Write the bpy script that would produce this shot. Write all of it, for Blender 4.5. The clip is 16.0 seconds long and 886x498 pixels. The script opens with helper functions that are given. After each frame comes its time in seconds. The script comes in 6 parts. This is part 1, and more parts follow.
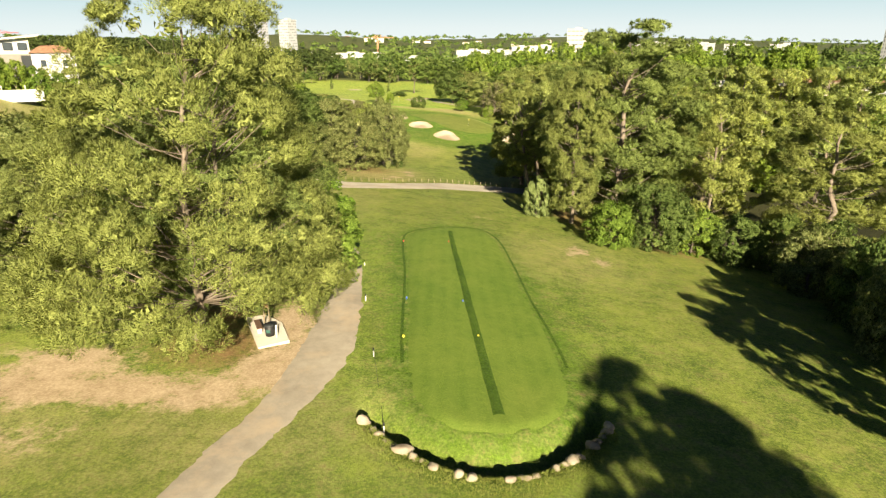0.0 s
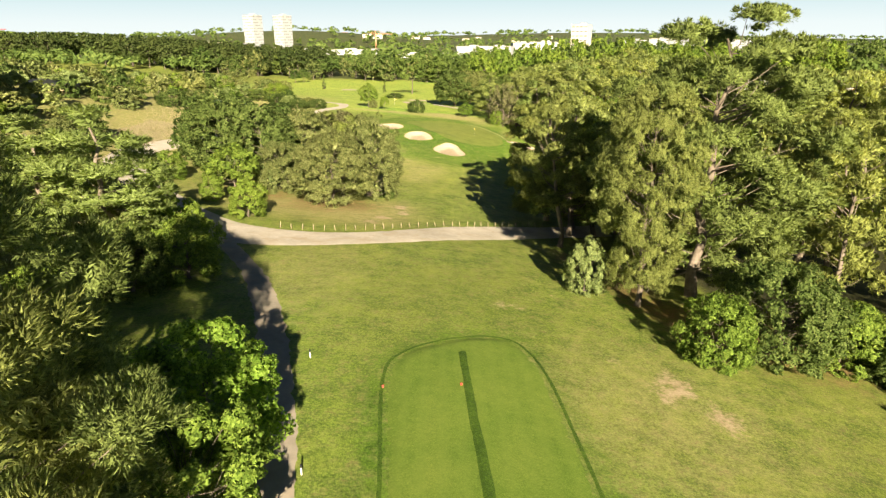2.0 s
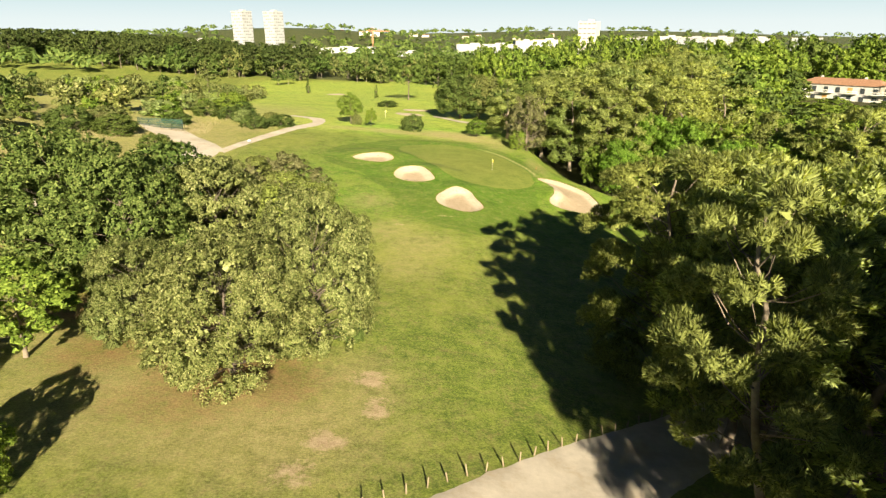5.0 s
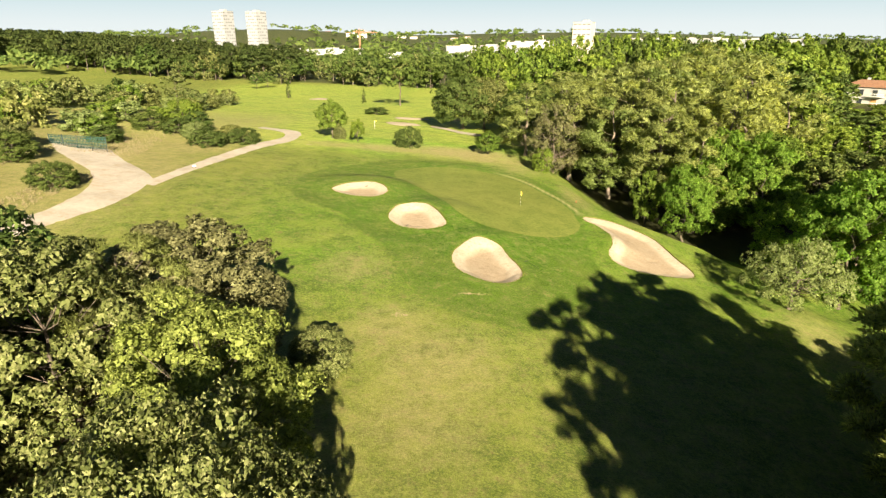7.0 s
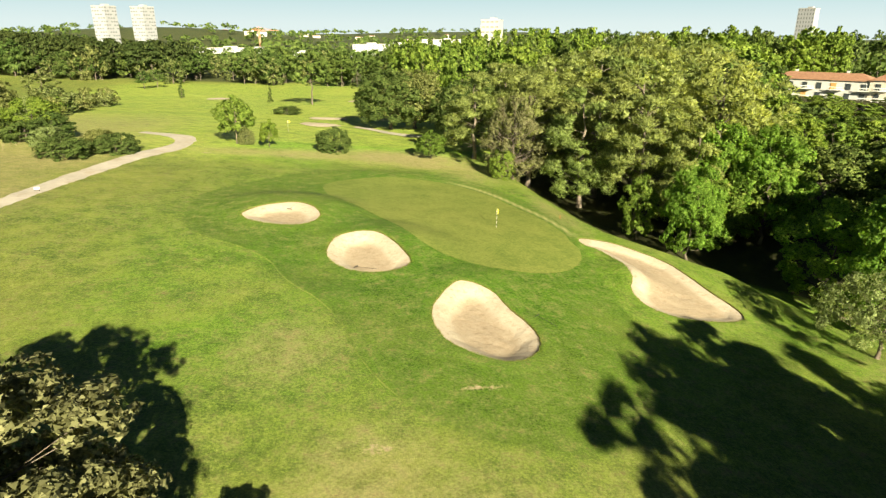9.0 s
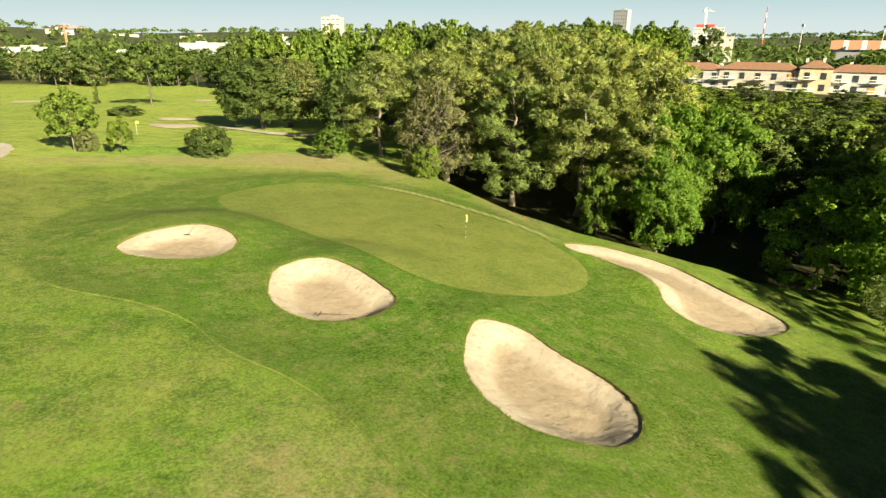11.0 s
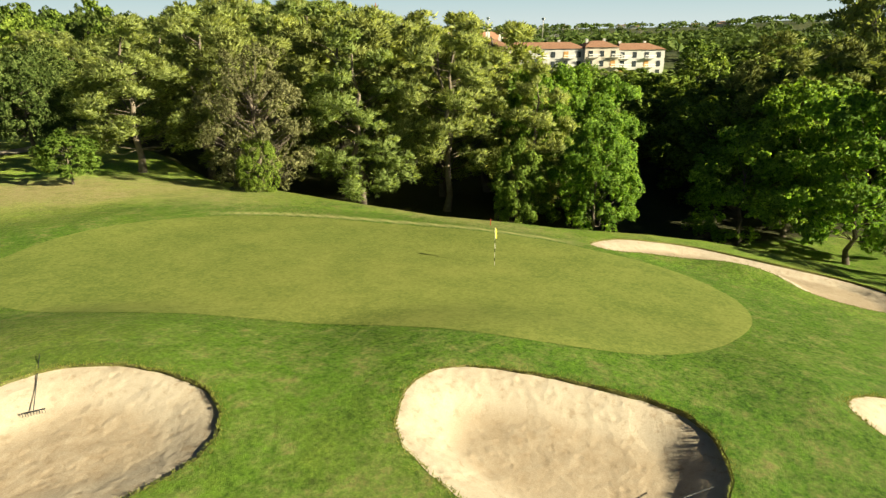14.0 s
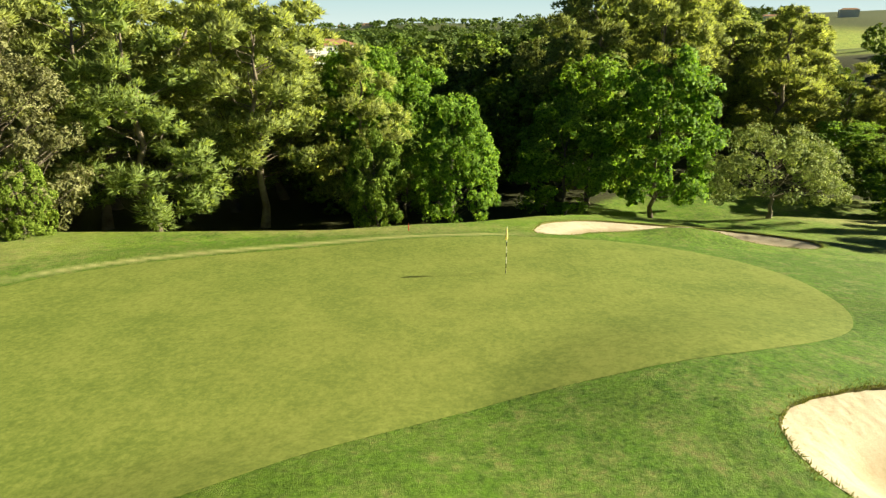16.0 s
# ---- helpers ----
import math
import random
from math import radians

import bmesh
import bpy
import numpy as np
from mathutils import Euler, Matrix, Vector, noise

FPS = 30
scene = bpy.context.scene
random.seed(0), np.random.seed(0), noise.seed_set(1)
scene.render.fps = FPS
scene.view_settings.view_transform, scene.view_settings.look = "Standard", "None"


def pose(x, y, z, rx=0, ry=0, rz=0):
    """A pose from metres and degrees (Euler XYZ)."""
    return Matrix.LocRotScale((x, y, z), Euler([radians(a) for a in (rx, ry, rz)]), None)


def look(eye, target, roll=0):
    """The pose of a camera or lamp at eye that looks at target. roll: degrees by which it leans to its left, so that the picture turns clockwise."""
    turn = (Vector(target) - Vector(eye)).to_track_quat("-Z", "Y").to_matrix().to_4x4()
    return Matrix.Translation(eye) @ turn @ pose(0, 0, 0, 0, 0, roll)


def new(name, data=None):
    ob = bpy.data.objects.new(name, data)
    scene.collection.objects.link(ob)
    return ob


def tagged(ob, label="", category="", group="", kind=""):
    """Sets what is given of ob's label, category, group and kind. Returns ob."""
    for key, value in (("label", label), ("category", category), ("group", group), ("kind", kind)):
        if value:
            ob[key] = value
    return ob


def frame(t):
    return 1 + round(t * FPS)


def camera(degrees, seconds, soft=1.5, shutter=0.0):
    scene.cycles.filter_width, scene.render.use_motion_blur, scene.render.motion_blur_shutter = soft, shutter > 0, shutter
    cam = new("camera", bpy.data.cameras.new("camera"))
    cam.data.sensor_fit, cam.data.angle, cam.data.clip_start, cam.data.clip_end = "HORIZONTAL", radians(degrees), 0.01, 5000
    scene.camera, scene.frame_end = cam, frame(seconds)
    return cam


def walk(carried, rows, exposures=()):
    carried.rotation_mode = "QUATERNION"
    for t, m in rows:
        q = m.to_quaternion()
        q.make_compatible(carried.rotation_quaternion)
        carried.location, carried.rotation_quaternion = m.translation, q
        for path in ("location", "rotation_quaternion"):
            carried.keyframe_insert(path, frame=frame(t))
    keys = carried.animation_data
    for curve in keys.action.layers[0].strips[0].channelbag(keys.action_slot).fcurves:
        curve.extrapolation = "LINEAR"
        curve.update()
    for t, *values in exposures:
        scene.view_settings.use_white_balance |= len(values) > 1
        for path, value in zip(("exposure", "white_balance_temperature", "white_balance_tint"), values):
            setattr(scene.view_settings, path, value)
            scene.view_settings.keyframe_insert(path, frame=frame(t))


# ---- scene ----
# The camera: a drone that flies from behind the tee to the green and turns right round it.
cam = camera(71.8, 16.0, soft=1.3)
PATH = [
    (0.0, 0.00, 0.00, 23.30, 71.00, 0.00, 0.00),
    (0.5, -0.15, 6.93, 23.19, 70.92, 0.05, -0.04),
    (1.0, -0.31, 14.17, 23.16, 70.82, 0.10, -0.07),
    (1.5, -0.41, 21.81, 23.12, 70.74, 0.11, -0.05),
    (2.0, -0.53, 29.81, 23.16, 70.68, 0.08, -0.04),
    (2.5, -0.77, 38.01, 23.15, 70.62, 0.03, -0.05),
    (3.0, -1.04, 46.38, 23.08, 70.55, 0.02, -0.06),
    (3.5, -1.24, 54.98, 23.01, 70.52, 0.03, -0.08),
    (4.0, -1.40, 63.65, 22.89, 70.48, 0.02, -0.11),
    (6.5, -4.01, 107.57, 21.18, 70.62, 0.06, -0.55),
    (7.0, -5.26, 115.04, 20.50, 70.69, -0.02, -1.28),
    (7.5, -6.53, 122.15, 19.77, 70.73, -0.06, -2.49),
    (8.0, -7.68, 128.59, 19.03, 70.79, -0.04, -4.08),
    (8.5, -8.52, 133.91, 18.11, 70.76, -0.07, -6.86),
    (9.0, -9.31, 138.38, 17.13, 70.71, -0.14, -9.83),
    (11.5, -17.28, 161.44, 12.78, 70.81, -0.18, -28.86),
    (12.0, -18.59, 166.94, 11.97, 70.73, -0.01, -33.69),
    (12.5, -19.73, 172.58, 11.11, 70.69, 0.15, -39.11),
    (13.0, -20.60, 178.20, 10.31, 70.64, 0.23, -44.80),
    (13.5, -21.20, 183.53, 9.51, 70.60, 0.30, -50.89),
    (14.0, -21.36, 188.70, 8.83, 70.60, 0.41, -57.63),
    (14.5, -21.06, 193.51, 8.18, 70.53, 0.40, -64.74),
    (15.0, -20.43, 197.86, 7.63, 70.54, 0.34, -71.94),
    (15.5, -19.55, 202.02, 7.17, 70.52, 0.33, -79.82),
    (16.0, -18.53, 206.12, 6.77, 70.54, 0.38, -88.08),
]
EXPOSURES = [(0.0, 1.74, 6500, 7), (1.5, 1.84, 6500, 8), (3.0, 1.8, 6500, 8), (4.0, 1.78, 6500, 6), (8.0, 1.70, 6500, 10), (9.0, 1.68, 6350, 1), (12.0, 1.47, 6400, 2), (14.5, 1.44, 6350, 0), (16.0, 1.63, 6350, -5)]
walk(cam, [(t, pose(*p)) for t, *p in PATH], EXPOSURES)

# Low evening sun from behind the tee, clear hazy sky.
SUN_ELEV, SUN_AZ = radians(23.5), radians(169.5)
world = bpy.data.worlds.new("sky")
scene.world = world
world.use_nodes = True
wn = world.node_tree
sky = wn.nodes.new("ShaderNodeTexSky")
sky.sky_type, sky.sun_disc = "NISHITA", False
sky.sun_elevation, sky.sun_rotation = SUN_ELEV, SUN_AZ
sky.air_density, sky.dust_density, sky.ozone_density = 0.9, 0.6, 4.0
tint = wn.nodes.new("ShaderNodeMix")
tint.data_type, tint.blend_type = "RGBA", "MULTIPLY"
tint.inputs[0].default_value, tint.inputs[7].default_value = 1.0, (0.93, 0.98, 1.02, 1)
wn.links.new(sky.outputs[0], tint.inputs[6])
wn.links.new(tint.outputs[2], wn.nodes["Background"].inputs[0])
wn.nodes["Background"].inputs[1].default_value = 0.0080
sun_data = bpy.data.lights.new("sun", "SUN")
sun_data.energy, sun_data.angle, sun_data.color = 5.0, radians(0.6), (1.0, 0.84, 0.60)
sun = new("sun", sun_data)
sun_dir = Vector((math.sin(SUN_AZ) * math.cos(SUN_ELEV), math.cos(SUN_AZ) * math.cos(SUN_ELEV), math.sin(SUN_ELEV)))
sun.matrix_world = look(sun_dir * 300, (0, 0, 0))


# ---- materials ----
def nodes_of(name, rough=0.8, spec=0.25):
    m = bpy.data.materials.new(name)
    m.use_nodes = True
    nt = m.node_tree
    b = nt.nodes["Principled BSDF"]
    b.inputs["Roughness"].default_value = rough
    b.inputs["Specular IOR Level"].default_value = spec
    return m, nt, b


def noise_tex(nt, vec, scale, detail=4.0, rough=0.55):
    n = nt.nodes.new("ShaderNodeTexNoise")
    n.inputs["Scale"].default_value, n.inputs["Detail"].default_value = scale, detail
    n.inputs["Roughness"].default_value = rough
    if vec is not None:
        nt.links.new(vec, n.inputs["Vector"])
    return n.outputs["Fac"]


def ramp(nt, fac, stops):
    r = nt.nodes.new("ShaderNodeValToRGB")
    el = r.color_ramp.elements
    while len(el) < len(stops):
        el.new(0.5)
    for e, (p, c) in zip(el, stops):
        e.position = p
        e.color = (*c, 1) if len(c) == 3 else c
    nt.links.new(fac, r.inputs[0])
    return r.outputs[0]


def mixc(nt, fac, a, b, mode="MIX"):
    n = nt.nodes.new("ShaderNodeMix")
    n.data_type, n.blend_type = "RGBA", mode
    for sock, v in ((n.inputs[0], fac), (n.inputs[6], a), (n.inputs[7], b)):
        if isinstance(v, (int, float)):
            sock.default_value = v
        elif isinstance(v, tuple):
            sock.default_value = (*v, 1)
        else:
            nt.links.new(v, sock)
    return n.outputs[2]


def maths(nt, op, a, b=0.0, clamp=False):
    n = nt.nodes.new("ShaderNodeMath")
    n.operation, n.use_clamp = op, clamp
    for sock, v in zip(n.inputs, (a, b)):
        if isinstance(v, (int, float)):
            sock.default_value = v
        else:
            nt.links.new(v, sock)
    return n.outputs[0]


def span(nt, v, lo, hi):
    n = nt.nodes.new("ShaderNodeMapRange")
    nt.links.new(v, n.inputs[0])
    n.inputs[1].default_value, n.inputs[2].default_value = lo, hi
    return n.outputs[0]


def bump(nt, bsdf, height, strength, dist):
    n = nt.nodes.new("ShaderNodeBump")
    n.inputs["Strength"].default_value, n.inputs["Distance"].default_value = strength, dist
    nt.links.new(height, n.inputs["Height"])
    nt.links.new(n.outputs[0], bsdf.inputs["Normal"])


def where(nt, stretch=None):
    g = nt.nodes.new("ShaderNodeNewGeometry").outputs["Position"]
    if stretch:
        m = nt.nodes.new("ShaderNodeMapping")
        m.inputs["Scale"].default_value = stretch
        nt.links.new(g, m.inputs["Vector"])
        return m.outputs[0]
    return g


def attr(nt, name):
    n = nt.nodes.new("ShaderNodeAttribute")
    n.attribute_name = name
    return n.outputs["Fac"]


def grass_mat(name, dark, mid, light, fine=9.0, relief=0.05, zones=False, stripes=0.0, yellow=0.35):
    m, nt, b = nodes_of(name, 0.75, 0.2)
    p = where(nt)
    big, med = noise_tex(nt, p, 0.045, 3), noise_tex(nt, p, 0.33, 5, 0.6)
    small = noise_tex(nt, p, fine, 4, 0.7)
    blade = noise_tex(nt, where(nt, (5, 5, 5)), fine * 1.4, 2, 0.6)
    tuft = noise_tex(nt, p, 1.7, 4, 0.65)
    mix = maths(nt, "ADD", maths(nt, "MULTIPLY", med, 0.24), maths(nt, "ADD", maths(nt, "MULTIPLY", tuft, 0.26), maths(nt, "MULTIPLY", small, 0.50)))
    col = ramp(nt, mix, [(0.41, dark), (0.5, mid), (0.59, light)])
    grain = ramp(nt, noise_tex(nt, p, fine * 2.4, 3, 0.75), [(0.36, (0.62, 0.66, 0.62)), (0.5, (1.0, 1.0, 1.0)), (0.64, (1.42, 1.36, 1.4))])
    col = mixc(nt, 0.75 if relief > 0.01 else 0.25, col, mixc(nt, 1.0, col, grain, "MULTIPLY"))
    warm = ramp(nt, maths(nt, "ADD", maths(nt, "MULTIPLY", big, 0.6), maths(nt, "MULTIPLY", med, 0.4)), [(0.42, (0, 0, 0)), (0.64, (1, 1, 1))])
    straw = (mid[0] * 1.95, mid[1] * 1.4, mid[2] * 2.0)
    col = mixc(nt, maths(nt, "MULTIPLY", warm, yellow), col, straw)
    col = mixc(nt, maths(nt, "MULTIPLY", span(nt, blade, 0.45, 0.75), 0.35), col, dark)
    if stripes:
        s = nt.nodes.new("ShaderNodeTexWave")
        s.wave_profile = "SIN"
        s.inputs["Scale"].default_value, s.inputs["Distortion"].default_value = stripes, 0.6
        nt.links.new(p, s.inputs["Vector"])
        col = mixc(nt, maths(nt, "MULTIPLY", s.outputs["Fac"], 0.34), col, light)
    if zones:
        # rough: longer darker sward; dry: straw-coloured; dirt: bare earth; soil: red-brown needle litter
        nz = noise_tex(nt, p, 0.8, 6, 0.7)
        nz2 = noise_tex(nt, p, 2.6, 6, 0.75)
        edge = maths(nt, "ADD", maths(nt, "MULTIPLY", nz, 0.55), maths(nt, "MULTIPLY", nz2, 0.45))

        def zone(label, soft, col_a, col_b, col):
            lim = maths(nt, "SUBTRACT", maths(nt, "ADD", attr(nt, label), maths(nt, "MULTIPLY", maths(nt, "SUBTRACT", edge, 0.5), 2.3)), 0.5)
            f = span(nt, lim, -soft, soft)
            return mixc(nt, f, col, ramp(nt, maths(nt, "ADD", maths(nt, "MULTIPLY", small, 0.6), maths(nt, "MULTIPLY", nz, 0.4)), [(0.36, col_a), (0.62, col_b)])), f

        col, _ = zone("rough", 0.45, (dark[0] * 0.62, dark[1] * 0.66, dark[2] * 0.7), (mid[0] * 1.0, mid[1] * 0.95, mid[2]), col)
        lush = maths(nt, "MULTIPLY", attr(nt, "lush"), span(nt, maths(nt, "ADD", maths(nt, "MULTIPLY", noise_tex(nt, p, 0.11, 4, 0.6), 0.6), maths(nt, "MULTIPLY", nz, 0.4)), 0.36, 0.52))
        col = mixc(nt, lush, col, mixc(nt, 1.0, col, (0.68, 0.98, 0.46), "MULTIPLY"))
        col = mixc(nt, maths(nt, "MULTIPLY", attr(nt, "collar"), 0.6), col, mixc(nt, 1.0, col, (0.80, 0.97, 0.62), "MULTIPLY"))
        col = mixc(nt, attr(nt, "fairway"), col, mixc(nt, 1.0, col, (1.78, 1.74, 1.66), "MULTIPLY"))
        col = mixc(nt, maths(nt, "MULTIPLY", attr(nt, "mown_line"), 0.95), col, (0.46, 0.43, 0.20))
        col, _ = zone("far", 0.3, (0.026, 0.042, 0.014), (0.058, 0.080, 0.024), col)
        col, _ = zone("dry", 0.6, (0.225, 0.198, 0.076), (0.47, 0.41, 0.195), col)
        col, _ = zone("soil", 0.4, (0.12, 0.068, 0.030), (0.30, 0.185, 0.088), col)
        col, _ = zone("dirt", 0.16, (0.30, 0.215, 0.13), (0.55, 0.435, 0.295), col)
        # ground under the wood: the trees' shade is put into its near-black colour
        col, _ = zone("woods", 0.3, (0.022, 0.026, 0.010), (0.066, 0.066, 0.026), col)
    nt.links.new(col, b.inputs["Base Color"])
    hgt = maths(nt, "ADD", small, maths(nt, "MULTIPLY", blade, 0.8))
    bump(nt, b, hgt, 0.9, relief)
    return m


def earth_mat(name, a, b_, scale=2.0, relief=0.02, rough=0.9, stain=None):
    m, nt, b = nodes_of(name, rough, 0.2)
    p = where(nt)
    n1, n2, n3 = noise_tex(nt, p, scale * 0.15, 4), noise_tex(nt, p, scale, 5, 0.65), noise_tex(nt, p, scale * 14, 3, 0.7)
    mix = maths(nt, "ADD", maths(nt, "MULTIPLY", n1, 0.45), maths(nt, "ADD", maths(nt, "MULTIPLY", n2, 0.33), maths(nt, "MULTIPLY", n3, 0.22)))
    col = ramp(nt, mix, [(0.36, a), (0.64, b_)])
    if stain:
        col = mixc(nt, maths(nt, "MULTIPLY", span(nt, noise_tex(nt, p, 0.35, 5, 0.7), 0.5, 0.68), 0.7), col, stain)
    nt.links.new(col, b.inputs["Base Color"])
    bump(nt, b, maths(nt, "ADD", n2, maths(nt, "MULTIPLY", n3, 0.5)), 0.6, relief)
    return m


def sand_mat(name, pale, dull, damp):
    """Pale dry sand on the slopes, browner trodden sand on the floor, with rake lines and footprints."""
    m, nt, b = nodes_of(name, 0.95, 0.15)
    p = where(nt)
    soft, mid, fine = noise_tex(nt, p, 0.5, 4, 0.6), noise_tex(nt, p, 2.6, 5, 0.65), noise_tex(nt, p, 24, 3, 0.7)
    col = ramp(nt, maths(nt, "ADD", maths(nt, "MULTIPLY", soft, 0.35), maths(nt, "ADD", maths(nt, "MULTIPLY", mid, 0.35), maths(nt, "MULTIPLY", fine, 0.30))), [(0.38, dull), (0.6, pale)])
    lim = maths(nt, "ADD", attr(nt, "floor"), maths(nt, "MULTIPLY", maths(nt, "SUBTRACT", maths(nt, "ADD", maths(nt, "MULTIPLY", soft, 0.6), maths(nt, "MULTIPLY", mid, 0.4)), 0.5), 2.4))
    col = mixc(nt, maths(nt, "MULTIPLY", span(nt, lim, 0.35, 0.95), 0.75), col, ramp(nt, maths(nt, "ADD", maths(nt, "MULTIPLY", fine, 0.5), maths(nt, "MULTIPLY", mid, 0.5)), [(0.40, damp), (0.66, dull)]))
    pits = nt.nodes.new("ShaderNodeTexVoronoi")
    pits.inputs["Scale"].default_value = 2.7
    nt.links.new(mixc(nt, 0.12, p, noise_col(nt, p, 1.5)), pits.inputs["Vector"])
    prints = maths(nt, "MULTIPLY", span(nt, pits.outputs["Distance"], 0.05, 0.42), span(nt, noise_tex(nt, p, 0.9, 2), 0.42, 0.6))
    tread = maths(nt, "MULTIPLY", span(nt, mid, 0.42, 0.33), 0.42)
    col = mixc(nt, tread, col, damp)
    nt.links.new(col, b.inputs["Base Color"])
    hgt = maths(nt, "ADD", maths(nt, "MULTIPLY", prints, 0.7), maths(nt, "ADD", maths(nt, "MULTIPLY", mid, 0.9), maths(nt, "MULTIPLY", fine, 0.25)))
    bump(nt, b, hgt, 0.85, 0.04)
    return m


def noise_col(nt, vec, scale):
    n = nt.nodes.new("ShaderNodeTexNoise")
    n.inputs["Scale"].default_value = scale
    nt.links.new(vec, n.inputs["Vector"])
    return n.outputs["Color"]


def leaf_mat(name, dark, mid, light, through_=0.35, hue=0.25):
    m, nt, b = nodes_of(name, 0.7, 0.08)
    dark = tuple(0.9 * a + 0.1 * c for a, c in zip(dark, mid))
    light = tuple(0.85 * a + 0.15 * c for a, c in zip(light, mid))
    g = nt.nodes.new("ShaderNodeNewGeometry")
    oi = nt.nodes.new("ShaderNodeObjectInfo")
    patch = noise_tex(nt, g.outputs["Position"], 0.55, 3, 0.6)
    fac = maths(nt, "ADD", maths(nt, "MULTIPLY", g.outputs["Random Per Island"], 0.55), maths(nt, "MULTIPLY", patch, 0.45))
    col = ramp(nt, fac, [(0.15, dark), (0.5, mid), (0.85, light)])
    tone = ramp(nt, oi.outputs["Random"], [(0.0, (0.78, 0.86, 0.8)), (0.5, (1.0, 1.0, 1.0)), (1.0, (1.10, 1.07, 0.94))])
    col = mixc(nt, hue * 4 if hue < 0.25 else 1.0, col, mixc(nt, 1.0, col, tone, "MULTIPLY"))
    nt.links.new(col, b.inputs["Base Color"])
    t = nt.nodes.new("ShaderNodeBsdfTranslucent")
    nt.links.new(mixc(nt, 1.0, col, (1.15 * through_, 1.1 * through_, 0.55 * through_), "MULTIPLY"), t.inputs[0])
    both = nt.nodes.new("ShaderNodeAddShader")
    nt.links.new(b.outputs[0], both.inputs[0])
    nt.links.new(t.outputs[0], both.inputs[1])
    nt.links.new(both.outputs[0], nt.nodes["Material Output"].inputs[0])
    return m


def plain_mat(name, col, rough=0.7, metal=0.0, wear=0.15, scale=3.0, spec=0.3):
    m, nt, b = nodes_of(name, rough, spec)
    p = nt.nodes.new("ShaderNodeTexCoord").outputs["Object"]
    n = maths(nt, "ADD", maths(nt, "MULTIPLY", noise_tex(nt, p, scale * 0.25, 4), 0.5), maths(nt, "MULTIPLY", noise_tex(nt, p, scale * 4, 4, 0.7), 0.5))
    lo, hi = tuple(c * (1 - wear) for c in col), tuple(min(1, c * (1 + wear * 0.6)) for c in col)
    nt.links.new(ramp(nt, n, [(0.35, lo), (0.65, hi)]), b.inputs["Base Color"])
    b.inputs["Metallic"].default_value = metal
    bump(nt, b, n, 0.3, 0.01)
    return m


GRASS = grass_mat("grass", (0.061, 0.100, 0.013), (0.154, 0.212, 0.034), (0.276, 0.336, 0.067), 6.0, 0.05, zones=True, yellow=0.42)
TEE_GRASS = grass_mat("tee_turf", (0.074, 0.132, 0.016), (0.108, 0.174, 0.023), (0.152, 0.214, 0.036), 8.0, 0.012, stripes=0.28, yellow=0.32)
STRIP_GRASS = grass_mat("strip_turf", (0.034, 0.075, 0.007), (0.060, 0.115, 0.010), (0.090, 0.150, 0.016), 8.0, 0.06, yellow=0.05)
GREEN_TURF = grass_mat("green_turf", (0.112, 0.150, 0.028), (0.158, 0.200, 0.040), (0.210, 0.246, 0.056), 5.0, 0.004, yellow=0.22)
LINE_TURF = grass_mat("mown_edge_turf", (0.090, 0.138, 0.020), (0.138, 0.188, 0.034), (0.195, 0.240, 0.055), 6.0, 0.02, yellow=0.3)
SAND = sand_mat("bunker_sand", (0.495, 0.435, 0.345), (0.385, 0.322, 0.235), (0.265, 0.195, 0.120))
ASPHALT = earth_mat("worn_asphalt", (0.25, 0.22, 0.18), (0.40, 0.355, 0.29), 1.6, 0.01, 0.9, (0.44, 0.35, 0.25))
TRACK = earth_mat("gravel_track", (0.36, 0.325, 0.275), (0.57, 0.52, 0.45), 1.5, 0.015, 0.95, (0.38, 0.31, 0.225))
LIP = earth_mat("turf_edge", (0.09, 0.10, 0.03), (0.19, 0.17, 0.065), 5.0, 0.03)
STONE = earth_mat("limestone", (0.24, 0.195, 0.145), (0.42, 0.36, 0.285), 4.0, 0.03, 0.9, (0.22, 0.17, 0.115))
BARK = earth_mat("pine_bark", (0.10, 0.078, 0.058), (0.27, 0.225, 0.18), 3.0, 0.05)
BARK_DARK = earth_mat("oak_bark", (0.06, 0.05, 0.04), (0.20, 0.165, 0.13), 3.0, 0.05)
PINE = leaf_mat("pine_needles", (0.050, 0.060, 0.021), (0.143, 0.168, 0.049), (0.262, 0.292, 0.102), 0.5)
PINE_GREY = leaf_mat("grey_pine_needles", (0.046, 0.058, 0.020), (0.142, 0.168, 0.055), (0.282, 0.308, 0.118), 1.25)
PINE_DARK = leaf_mat("dark_pine_needles", (0.022, 0.036, 0.011), (0.056, 0.076, 0.022), (0.105, 0.128, 0.040), 0.25)
OAK = leaf_mat("oak_leaves", (0.024, 0.041, 0.010), (0.078, 0.114, 0.027), (0.195, 0.232, 0.074), 0.4)
HOLM = leaf_mat("olive_green_leaves", (0.040, 0.053, 0.015), (0.128, 0.150, 0.046), (0.320, 0.325, 0.150), 0.4)
MAPLE_LEAF = leaf_mat("yellow_green_leaves", (0.050, 0.070, 0.016), (0.150, 0.188, 0.048), (0.310, 0.352, 0.120), 0.55)
THIN_LEAF = leaf_mat("thin_olive_leaves", (0.060, 0.060, 0.026), (0.160, 0.158, 0.072), (0.290, 0.280, 0.145), 0.4)
BRIGHT = leaf_mat("fresh_leaves", (0.025, 0.053, 0.007), (0.095, 0.152, 0.022), (0.200, 0.272, 0.055), 1.5)
